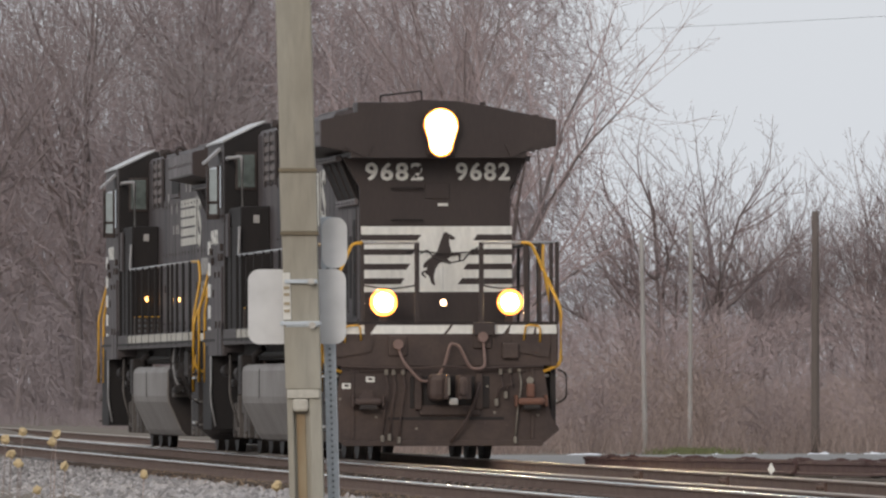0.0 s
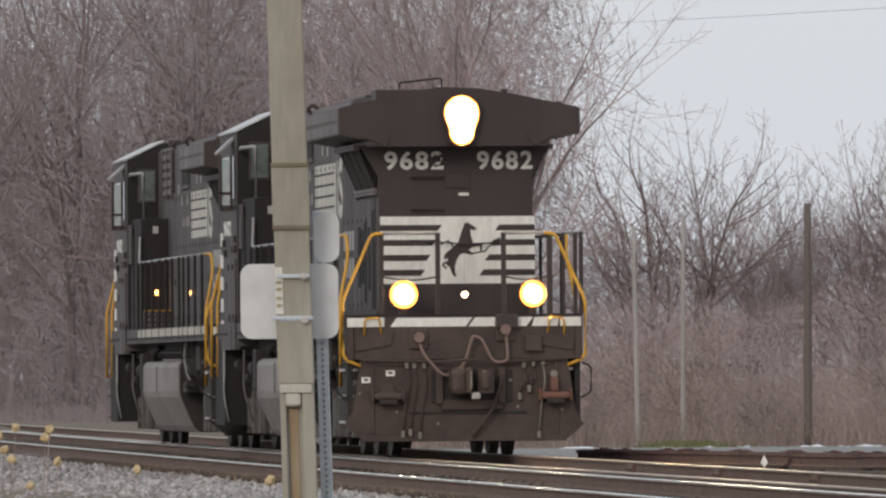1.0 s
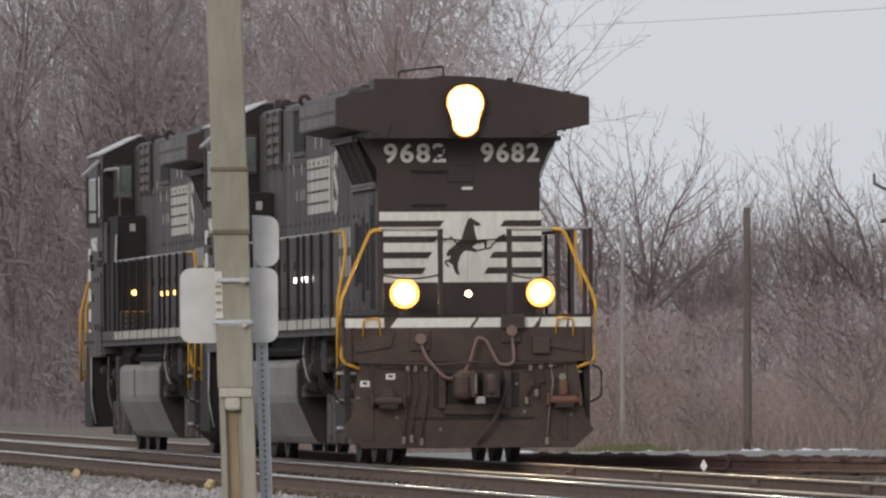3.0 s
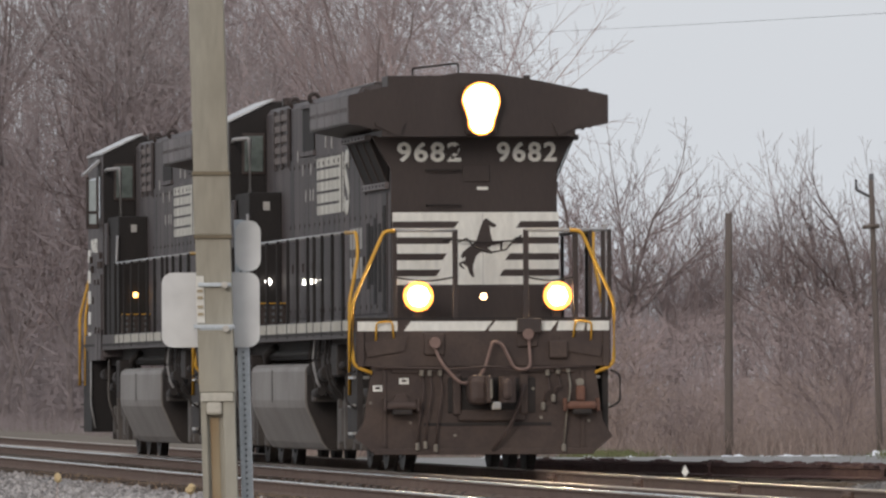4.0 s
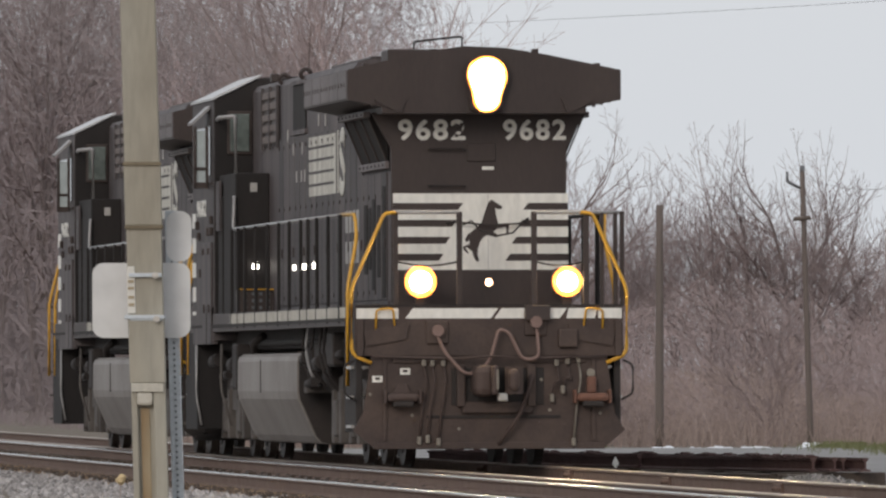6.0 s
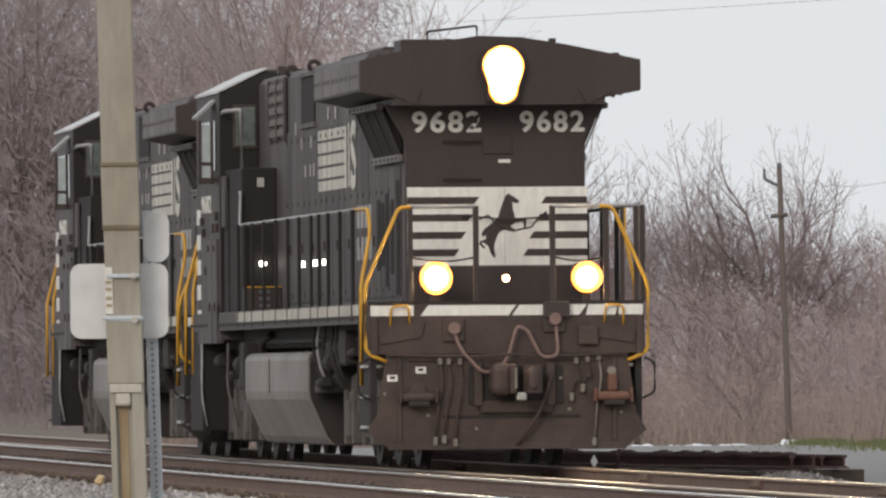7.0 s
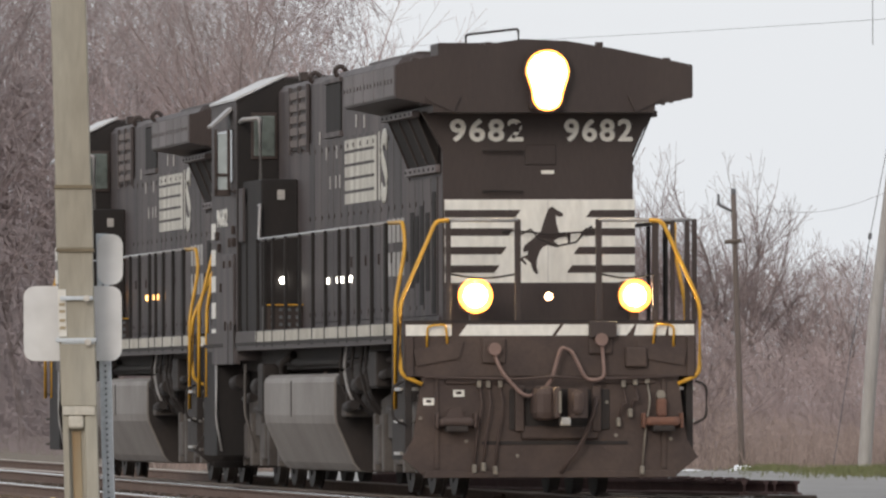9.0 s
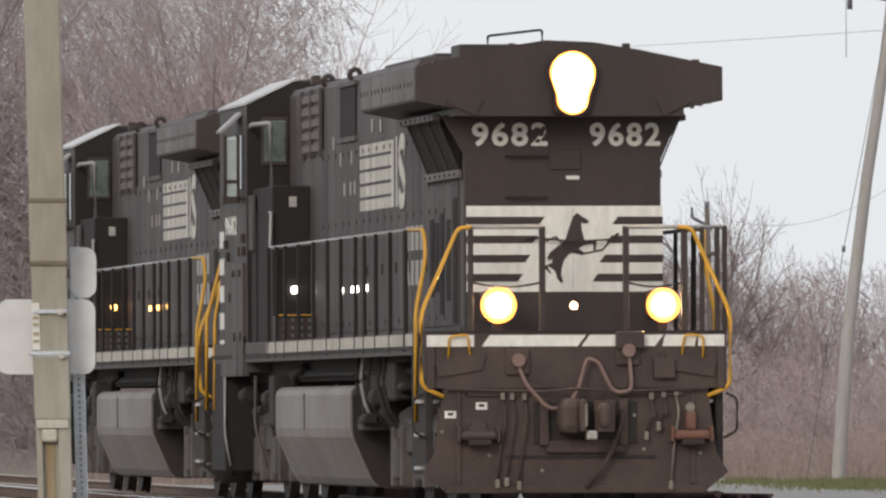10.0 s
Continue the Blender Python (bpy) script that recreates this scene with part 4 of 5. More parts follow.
    horse = [(0.152, 3.166), (0.185, 3.14), (0.277, 3.084), (0.272, 3.056), (0.226, 3.05), (0.194, 3.068), (0.202, 2.98), (0.232, 2.872), (0.335, 2.88), (0.36, 2.86), (0.35, 2.76), (0.328, 2.765), (0.325, 2.84), (0.225, 2.825), (0.17, 2.785), (0.225, 2.745), (0.215, 2.715), (0.1, 2.742), (0.05, 2.72), (0.015, 2.67), (-0.015, 2.58), (-0.02, 2.51), (0.0, 2.435), (-0.02, 2.42), (-0.06, 2.465), (-0.085, 2.55), (-0.15, 2.6), (-0.165, 2.585), (-0.125, 2.535), (-0.135, 2.52), (-0.195, 2.575), (-0.185, 2.61), (-0.115, 2.635), (-0.115, 2.68), (-0.15, 2.66), (-0.17, 2.69), (-0.14, 2.745), (-0.045, 2.82), (0.03, 2.89), (0.07, 3.02), (0.11, 3.13)]
    P("panel_seam", boxes((0.106, 0.112, -0.0135, -0.011, 2.34, 3.23)), GREYRAIL, face)
    P("horse_shape", prism(list(reversed(horse)), -0.02, -0.012, "y"), BLACK, face)
    letters("9682", 0.33, face, pose(0.29, -0.005, 3.885, 90), WHITE, 0.009, 1.03)
    letters("9682", 0.33, face, pose(-0.97, -0.005, 3.885, 90), WHITE, 0.009, 1.1)
    for ax, az, r in ((-0.25, 4.02, 0.045), (-0.17, 3.97, 0.028), (-0.27, 3.93, 0.022), (-0.21, 4.06, 0.025)):
        P("paint_chip", prism([(ax - r, az - r * 0.8), (ax + r, az - r), (ax + r * 1.2, az + r * 0.6), (ax - r * 0.5, az + r)], -0.02, -0.006, "y"), BLACK, face)
    P("label_plate", boxes((0.04, 0.18, -0.008, 0.0, 3.52, 3.56)), WHITE, face)
    for x0, x1, zz in ((-0.6, -0.18, 3.77), (-0.6, -0.18, 3.33), (-0.62, -0.2, 4.22)):
        P("grab_iron", tube(rounded([(x0, 0, zz), (x0, -0.07, zz), (x1, -0.07, zz), (x1, 0, zz)], 0.02, 2), 0.012, 6), GRIME, face)
    P("grab_bar", tube(rounded([(-0.4, 0, 2.88), (-0.3, -0.1, 2.9), (0.1, -0.1, 2.86), (0.5, -0.1, 2.88), (0.6, 0, 2.95)], 0.05, 3), 0.012, 6), GRIME, face)
    hl = P("headlight", boxes((-0.18, 0.22, -0.66, -0.5, 4.2, 4.84), bev=0.04), BLACK, loco, "twin stacked headlights, glowing")
    # both small lamps and their bloom drawn as one oversized egg
    def egg(grow):
        pts = []
        for cz, rr, t0 in ((4.62, 0.21, -12), (4.36, 0.14, 168)):
            pts += [(0.02 + (rr + grow) * math.cos(radians(t0 + 12 * k * 1.02)), cz + (rr + grow) * math.sin(radians(t0 + 12 * k * 1.02))) for k in range(17)]
        return pts
    P("bezel", prism(egg(0.055), -0.68, -0.655, "y"), BLACK, hl)
    P("glow_rim", prism(egg(0.03), -0.69, -0.68, "y"), LAMP_RIM if lit else GLASS, hl)
    P("lens", prism(egg(-0.01), -0.7, -0.69, "y"), LAMP if lit else GLASS, hl, "headlight lens enlarged by its bloom" if lit else "")
    P("bell_recess", boxes((-0.14, 0.2, -0.02, 0.0, 3.62, 3.84), bev=0.008), BLACK, face)
    P("marker_light", disc(0.11, -0.03, 2.18, 0.045, 0.06, "y", 16), LAMP_DIM if lit else GLASS, face, "small round orange marker light" if lit else "")
    P("lower_panel", boxes((-1.04, 1.06, -0.06, 0.0, 1.78, 2.32), bev=0.01), BLACK, face)

    # end platform
    end = P("end_plate", boxes((-1.6, 1.6, -1.0, -0.93, 1.3, 1.9), bev=0.01), front, loco, "brown-dusted end plate with white dashes" if lit else "grimy black end plate with white dashes")
    for x0, x1, sl in ((-1.58, -1.08, 0.0), (-1.0, 0.02, 0.09), (0.06, 0.84, 0.09), (0.92, 1.26, 0.03), (1.3, 1.58, 0.0)):
        P("white_dash", prism([(x0, 1.745), (x1, 1.745), (x1 + sl, 1.865), (x0 + sl, 1.865)], -1.006, -1.0, "y"), WHITE, end)
    P("platform_lip", boxes((-1.6, 1.6, -1.01, -0.6, 1.885, 1.91)), GRIME, end)
    for sx, big_r in ((-0.8, 0.14), (0.95, 0.13)):
        d = P("ditch_light", boxes((sx - 0.16, sx + 0.16, -0.86, -0.6, 2.02, 2.34), bev=0.05), BLACK, loco, "ditch light on the end platform, glowing")
        P("lens", disc(sx, -0.875, 2.18, big_r - 0.02, 0.03, "y", 24), LAMP if lit else GLASS, d, "glowing ditch light lens" if lit else "")
        # rim wider than the lens adds its halo as a glowing disc
        P("glow_rim", disc(sx, -0.868, 2.18, big_r + 0.05, 0.02, "y", 28), LAMP_RIM if lit else GLASS, d)
        P("stand", boxes((sx - 0.05, sx + 0.05, -0.8, -0.68, 1.9, 2.03)), BLACK, d)

    # end railings
    rail = P("end_railing", tube([(-1.12, -0.9, 3.0), (-0.34, -0.9, 3.0)], 0.022, 8), GREYRAIL, loco, "pale end railing with dark uprights")
    P("top_rail", tube([(0.55, -0.9, 3.0), (1.57, -0.9, 3.0)], 0.022, 8), GREYRAIL, rail)
    for xx, wd in ((-1.1, 0.028), (-0.34, 0.033), (0.55, 0.033), (1.17, 0.035), (1.36, 0.024), (1.52, 0.026), (1.6, 0.026)):
        P("upright", boxes((xx - wd, xx + wd, -0.92, -0.87, 1.9, 3.01), bev=0.006), BLACK, rail)
    for x0, x1 in ((-1.1, -0.34), (0.55, 1.17)):
        P("chain", tube([(x0 + (x1 - x0) * k / 8, -0.91, 2.42 - 0.05 * math.sin(math.pi * k / 8)) for k in range(9)], 0.012, 5), GRIME, rail)
    P("chain", tube([(-0.3, -0.91, 2.85), (-0.2, -0.93, 2.9), (-0.1, -0.93, 2.79), (0.1, -0.93, 2.72), (0.3, -0.93, 2.76), (0.42, -0.93, 2.9), (0.5, -0.91, 2.86)], 0.012, 5), GRIME, rail)
    for sx in (-1, 1):
        P("yellow_grab_rail", tube(rounded([(sx * 1.1, -0.93, 3.0), (sx * 1.24, -0.95, 2.99), (sx * 1.64, -1.0, 2.1), (sx * 1.64, -1.0, 1.32), (sx * 1.4, -1.0, 1.22)], 0.1), 0.023, 8), YELLOW, loco, "yellow bent grab rail")
        P("yellow_grab_rail", tube(rounded([(sx * 1.52, 1.1, 3.0), (sx * 1.5, -0.1, 2.99), (sx * 1.48, -0.15, 2.72), (sx * 1.6, -0.2, 2.1), (sx * 1.6, -0.2, 0.95)], 0.12), 0.023, 8), YELLOW, loco, "yellow bent grab rail")
        P("step_handle", tube(rounded([(sx * 1.35, -1.0, 1.6), (sx * 1.35, -1.06, 1.85), (sx * 1.15, -1.06, 1.87), (sx * 1.12, -1.0, 1.6)], 0.05, 3), 0.013, 6), YELLOW, loco, "small yellow hoop handle")
        P("grab_hook", tube(rounded([(sx * 1.6, -0.95, 1.25), (sx * 1.72, -0.95, 1.2), (sx * 1.72, -0.95, 0.85), (sx * 1.58, -0.95, 0.78)], 0.06, 3), 0.016, 6), GRIME)
        # side railing
        sr = P("side_railing", tube([(sx * 1.52, 1.05, 3.0), (sx * 1.52, 14.4, 3.0)], 0.022, 8), GREYRAIL, loco, "pale side handrail with dark uprights")
        P("rail_end", tube(rounded([(sx * 1.52, 14.35, 3.0), (sx * 1.52, 14.5, 3.02), (sx * 1.5, 14.55, 3.42), (sx * 1.45, 15.2, 3.43)], 0.05, 3), 0.022, 6), GREYRAIL, sr)
        for yy in (1.05, 2.4, 3.7, 4.75, 5.6, 7.0, 8.3, 9.7, 11.2, 12.6, 13.5, 14.35):
            wd = 0.07 if yy < 1.1 else 0.028
            # uprights darkened in colour to offset the light on this side
            P("upright", boxes((sx * 1.535, sx * 1.575, yy - wd, yy + wd, 1.7, 3.0), bev=0.006), DEEP, sr)
        for yb, xo in ((20.35, 1.56), (20.75, 1.62)):
            P("yellow_grab_rail", tube(rounded([(sx * 1.3, yb, 3.0), (sx * 1.42, yb, 2.98), (sx * xo, yb, 2.2), (sx * xo, yb, 1.1)], 0.1), 0.023, 8), YELLOW, loco, "yellow bent grab rail")
        # stepwell sheet behind the pilot
        P("stepwell", boxes((sx * 1.5, sx * 1.58, -0.9, 0.3, 0.4, 1.75), bev=0.01), GRIME)
        for zz in (0.45, 0.8, 1.15):
            P("step", boxes((sx * 1.2, sx * 1.62, -0.75, -0.2, zz, zz + 0.035)), STEEL)

    # pilot plate, coupler, hoses
    plow = [(-1.38, 0.22), (1.38, 0.22), (1.62, 0.42), (1.5, 0.62), (1.4, 1.32), (-1.4, 1.32), (-1.5, 0.62), (-1.62, 0.42)]
    pilot = P("pilot", prism(plow, -0.98, -0.9, "y"), front, loco, "brown-dusted pilot plate over the rails" if lit else "grimy black pilot plate over the rails")
    P("pilot_edge", boxes((-1.38, 1.38, -1.02, -0.9, 0.2, 0.28), bev=0.01), front, pilot)
    P("pocket", boxes((-0.45, 0.65, -1.0, -0.97, 0.72, 1.16), bev=0.01), GRIME, pilot)
    c = P("coupler", boxes((-0.22, 0.04, -1.4, -0.9, 0.82, 1.2), bev=0.09), CASTING, loco, "cast steel coupler with a worn knuckle")
    P("shank", boxes((-0.12, 0.28, -1.2, -0.9, 0.84, 1.16), bev=0.04), CASTING, c)
    P("guard_arm", boxes((-0.02, 0.045, -1.55, -1.3, 0.84, 1.19), bev=0.03), CASTING, c)
    P("knuckle", disc(0.25, -1.38, 1.01, 0.11, 0.32, "z", 18), CASTING, c)
    P("knuckle_nose", boxes((0.17, 0.3, -1.56, -1.38, 0.88, 1.15), bev=0.06), CASTING, c)
    # shade of the throat painted as a near-black block
    P("throat", boxes((0.05, 0.16, -1.3, -1.2, 0.86, 1.16)), DEEP, c)
    P("wear_face", boxes((0.02, 0.05, -1.562, -1.4, 0.9, 1.14), bev=0.01), HOSEEND, c)
    P("lock_lifter", boxes((0.05, 0.17, -1.45, -1.32, 0.76, 0.86), bev=0.02), STEEL, c)
    P("coupler_carrier", boxes((-0.32, 0.52, -1.04, -0.95, 0.62, 0.76), bev=0.02), front, pilot)
    for xx in (-0.34, 0.5):
        P("pocket_side", boxes((xx - 0.05, xx + 0.05, -1.06, -0.95, 0.7, 1.2), bev=0.015), front, pilot)
    P("uncoupling_lever", tube(rounded([(-1.4, -1.05, 1.3), (-0.4, -1.08, 1.27), (0.0, -1.2, 1.3), (0.5, -1.08, 1.27), (1.4, -1.05, 1.3)], 0.1), 0.016, 6), CASTING, pilot)
    for xx in (-1.04, 1.22):
        hue = RUSTCAST if xx > 0 and lit else CASTING
        b = P("footstep", boxes((xx - 0.19, xx + 0.19, -1.16, -0.97, 0.76, 0.86), bev=0.04), hue, pilot, "rust-red cast footstep" if hue is RUSTCAST else "")
        P("tread", boxes((xx - 0.12, xx + 0.12, -1.19, -1.0, 0.7, 0.765), bev=0.015), GRIME, b)
        if xx > 0:
            P("arm", boxes((xx - 0.06, xx + 0.05, -1.08, -0.97, 0.86, 1.06), bev=0.03), hue, b)
            P("cap", disc(xx - 0.01, -1.0, 1.1, 0.05, 0.06, "y", 14), HOSEEND, b)
        else:
            P("arm", prism([(xx - 0.12, 0.86), (xx + 0.1, 0.86), (xx + 0.05, 0.97), (xx - 0.07, 0.95)], -1.05, -0.97, "y"), hue, b)
        P("side_lug", boxes((xx - 0.225, xx - 0.19, -1.12, -0.97, 0.74, 0.9), bev=0.01), hue, b)
        P("side_lug", boxes((xx + 0.19, xx + 0.225, -1.12, -0.97, 0.74, 0.9), bev=0.01), hue, b)
    for xx, zz in ((-1.33, 1.03), (-1.0, 1.12)) if lit else ():
        pl = P("data_plate", boxes((xx - 0.06, xx + 0.06, -0.99, -0.975, zz - 0.038, zz + 0.038)), WHITE, pilot, "small white data plate")
        P("plate_mark", boxes((xx - 0.03, xx + 0.03, -0.994, -0.99, zz - 0.01, zz + 0.02)), BLACK, pl)
    for x0, top, low in ((-0.78, 1.2, 0.3), (-0.68, 1.2, 0.32), (-0.55, 1.2, 0.28), (0.8, 1.2, 0.8), (0.93, 1.22, 0.9), (1.06, 1.24, 0.28)):
        h = P("brake_hose", tube(rounded([(x0, -1.0, top), (x0 + 0.03, -1.06, top - 0.2), (x0 - 0.02, -1.05, (top + low) / 2), (x0 - 0.06, -1.02, low)], 0.2), 0.013, 6), HOSEEND if x0 > 1 else CASTING, pilot)
        P("hose_end", boxes((x0 - 0.085, x0 - 0.035, -1.07, -1.0, low - 0.05, low + 0.05), bev=0.015), HOSEEND, h)
        P("hose_cock", boxes((x0 - 0.025, x0 + 0.025, -1.04, -0.98, top - 0.02, top + 0.06), bev=0.01), HOSEEND, h)
    P("signal_hose", tube(rounded([(0.5, -1.1, 1.08), (0.45, -1.15, 0.9), (0.35, -1.12, 0.6), (0.1, -1.05, 0.25)], 0.2), 0.022, 8), CASTING, pilot)
    mu = P("jumper_cable", tube(rounded([(-0.62, -1.06, 1.55), (-0.55, -1.12, 1.35), (-0.28, -1.15, 1.05), (-0.02, -1.14, 1.2), (0.1, -1.12, 1.62), (0.22, -1.12, 1.58), (0.38, -1.14, 1.25), (0.58, -1.12, 1.27), (0.56, -1.06, 1.65)], 0.22, 6), 0.021, 8), HOSE, loco, "dusty looping jumper cable")
    for xx, zz in ((-0.62, 1.58), (0.55, 1.68)):
        P("socket", boxes((xx - 0.13, xx + 0.13, -1.04, -0.98, zz - 0.14, zz + 0.14), bev=0.02), front, mu)
        P("socket_cap", disc(xx, -1.08, zz + 0.02, 0.07, 0.08, "y", 16), HOSE, mu)
    for sx in (-1, 1):
        P("gusset", prism([(sx * 0.95, 1.68), (sx * 1.5, 1.6), (sx * 1.46, 1.42), (sx * 1.0, 1.5)], -1.03, -1.0, "y"), front, end)
        P("corner_post", boxes((sx * 1.5, sx * 1.58, -1.04, -1.0, 1.3, 1.74), bev=0.008), front, end)
        P("pilot_rib", boxes((sx * 1.22, sx * 1.27, -1.0, -0.975, 0.3, 1.3), bev=0.006), front, pilot)
        P("hose_bracket", boxes((sx * 0.5, sx * 1.15, -1.01, -0.97, 1.22, 1.3), bev=0.01), front, pilot)
    for k in range(9):
        for zz in (0.5, 1.24):
            P("rivet", disc(-1.2 + k * 0.3, -0.985, zz + 0.02 * math.sin(k * 2.3), 0.014, 0.02, "y", 8), CASTING, pilot)
    for xx, zz in ((-1.42, 0.85), (-0.92, 0.6), (0.72, 0.66), (1.32, 0.62), (-0.36, 0.44), (0.62, 1.02)):
        P("bolt", disc(xx, -0.99, zz, 0.02, 0.03, "y", 8), HOSEEND, pilot)
    P("pilot_seam", boxes((-0.75, 0.85, -0.99, -0.975, 0.56, 0.6), bev=0.004), GRIME, pilot)
    P("cable_box", boxes((0.42, 0.72, -1.1, -0.98, 1.72, 1.9), bev=0.01), BLACK)
    P("valve_box", boxes((0.82, 1.05, -1.08, -0.98, 1.4, 1.62), bev=0.02), front, pilot)

    # cab and side cabinet
    prof = [(-1.55, 1.55), (1.55, 1.55), (1.55, 4.74), (0.93, 5.04), (0.72, 5.06), (-0.72, 5.06), (-0.93, 5.04), (-1.55, 4.74)]
    cab = P("cab", prism(prof, 16.8, 19.8, "y"), DUSTY, loco, "dusty black wide cab with sloped roof edges")
    # rear wall darker than the cab sides: its shade is put into the colour
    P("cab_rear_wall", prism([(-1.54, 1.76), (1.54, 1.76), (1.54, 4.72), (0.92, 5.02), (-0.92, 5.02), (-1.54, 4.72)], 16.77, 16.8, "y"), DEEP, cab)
    P("nose", boxes((-1.2, 1.2, 19.8, 20.6, 1.76, 3.75), bev=0.12), DUSTY, cab)
    for sx in (-1, 1):
        # slab over the roof slope, sky light put into its pale colour
        P("roof_slope", prism([(sx * 1.57, 4.745), (sx * 0.92, 5.06), (sx * 0.92, 5.085), (sx * 1.57, 4.775)], 16.74, 19.85, "y"), ROOFTOP, cab, "pale roof slope with the sky light painted in")
        wx0, wx1 = sorted((sx * 1.34, sx * 1.08))
        win = P("rear_window", boxes((wx0, wx1, 16.735, 16.77, 4.06, 4.56), bev=0.012), CABGLASS, cab, "rounded cab rear window")
        P("rear_window_frame", boxes((wx0 - 0.035, wx1 + 0.035, 16.75, 16.775, 4.02, 4.6), bev=0.01), BLACK, win)
        P("side_window", boxes((sx * 1.55, sx * 1.565, 17.2, 19.2, 3.75, 4.4), bev=0.003), GLASS, cab)
        P("awning", prism([(sx * 1.55, 4.64), (sx * 1.8, 4.42), (sx * 1.81, 4.45), (sx * 1.56, 4.68)], 17.25, 17.8, "y"), GREYRAIL, cab, "pale sun awning over the cab window")
        wd = P("wind_deflector", boxes((sx * 1.6, sx * 1.75, 17.25, 17.29, 3.65, 4.35), bev=0.006), DEFLECT, cab, "glass wind deflector")
        P("deflector_frame", boxes((sx * 1.58, sx * 1.62, 17.23, 17.31, 3.6, 4.4), (sx * 1.74, sx * 1.78, 17.23, 17.31, 3.6, 4.4), (sx * 1.58, sx * 1.78, 17.23, 17.31, 3.58, 3.66), (sx * 1.58, sx * 1.78, 17.23, 17.31, 3.82, 3.86), bev=0.004), BLACK, wd)
        P("mirror_arm", tube(rounded([(sx * 1.5, 16.9, 4.48), (sx * 1.52, 16.3, 4.5), (sx * 1.32, 16.2, 4.52), (sx * 1.32, 16.2, 3.6)], 0.05, 3), 0.03, 6), GREYRAIL, cab)
        # door takes the same painted shade as the rear wall
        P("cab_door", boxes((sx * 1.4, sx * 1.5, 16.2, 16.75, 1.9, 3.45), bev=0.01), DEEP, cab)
        P("door_panel", boxes((sx * 1.5, sx * 1.535, 16.25, 16.72, 3.0, 3.66), bev=0.006), DUSTY, cab)
        for k in range(5):
            P("white_dash", boxes((sx * 1.552, sx * 1.558, 19.3, 19.78, 1.75 + k * 0.33, 1.95 + k * 0.33)), WHITE, cab)
        if sx < 0:
            letters("9682", 0.3, cab, pose(-1.556, 19.1, 3.22, 90, 0, -90), WHITE, 0.01, 1.9)
        P("sand_hatch", boxes((sx * 1.55, sx * 1.585, 16.95, 18.3, 1.98, 2.86), bev=0.01), DUSTY, cab)
        for yy in (17.2, 17.9):
            P("hatch_hinge", boxes((sx * 1.585, sx * 1.61, yy, yy + 0.2, 2.7, 2.78)), BLACK, cab)
        P("side_skirt", boxes((sx * 1.5, sx * 1.572, 16.85, 19.6, 1.5, 1.75), bev=0.01), DUSTY, cab)
        for yy in (16.9, 17.55):
            P("skirt_door", boxes((sx * 1.572, sx * 1.59, yy, yy + 0.55, 1.5, 2.0), bev=0.008), DUSTY, cab)
            P("skirt_latch", boxes((sx * 1.59, sx * 1.61, yy + 0.2, yy + 0.26, 1.92, 2.03)), BLACK, cab)
        for yy, zz in ((16.95, 2.95), (17.4, 2.95), (17.0, 3.1), (18.4, 2.4), (18.7, 2.9), (18.9, 3.05)):
            P("door_catch", boxes((sx * 1.552, sx * 1.6, yy, yy + 0.1, zz, zz + 0.11), bev=0.01), BLACK, cab)
        P("rain_gutter", boxes((sx * 1.55, sx * 1.575, 16.9, 19.7, 3.62, 3.65)), BLACK, cab)
        P("data_mark", boxes((sx * 1.573, sx * 1.576, 17.1, 17.9, 1.57, 1.61)), BLACK, cab)
        # auxiliary cabinet between cab and hood doors, its end-face shade put into the colour
        x0, x1 = sorted((sx * 1.03, sx * 1.48))
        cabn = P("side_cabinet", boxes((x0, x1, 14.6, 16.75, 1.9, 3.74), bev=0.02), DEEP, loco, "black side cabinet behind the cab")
        P("cabinet_label", boxes((sx * 1.24 - 0.045, sx * 1.24 + 0.045, 14.585, 14.6, 3.49, 3.61)), LETTER, cabn)
        vent = P("vent_box", boxes((x0 + 0.0, x1 - 0.0, 14.1, 14.58, 1.9, 2.2), bev=0.01), BLACK, cabn)
        for r in range(3):
            for cc in range(4):
                P("vent_hole", boxes((sx * (1.1 + cc * 0.1) - 0.02, sx * (1.1 + cc * 0.1) + 0.02, 14.09, 14.1, 1.95 + r * 0.09, 1.99 + r * 0.09)), HOLE, vent)
        P("tread_edge", boxes((x0, x1, 14.06, 14.1, 2.2, 2.215)), YELLOW, vent)
        st = P("step_light", disc(sx * 1.22, 14.57, 2.51, 0.045, 0.05, "y", 16), lamp_side, cabn, "small round glowing step light")
        for yy in (8.7, 9.6, 10.0, 11.1):
            P("ground_light", boxes((sx * 1.05, sx * 1.068, yy, yy + 0.16, 2.43, 2.5)), lamp_side, hood, "small glowing walkway light")
    for sx in (-1, 1):
        for yy, zz, ln, rr in ((6.3, 1.3, 0.5, 0.09), (5.6, 1.0, 0.8, 0.06), (4.6, 1.25, 0.6, 0.1), (2.2, 1.35, 0.9, 0.05), (15.2, 1.25, 0.7, 0.11), (16.4, 1.1, 0.9, 0.06), (17.8, 1.3, 0.8, 0.09)):
            P("pipe", tube([(sx * 1.38, yy, zz), (sx * 1.38, yy + ln, zz - 0.03)], rr, 10), GRIME)
        for yy in (3.9, 4.4, 5.3, 6.0, 6.45):
            P("drop_hose", tube(rounded([(sx * 1.42, yy, 1.68), (sx * 1.45, yy + 0.08, 1.4), (sx * 1.4, yy - 0.05, 1.1), (sx * 1.28, yy, 0.95)], 0.1, 3), 0.018, 5), GREYRAIL if yy == 6.0 else GRIME)
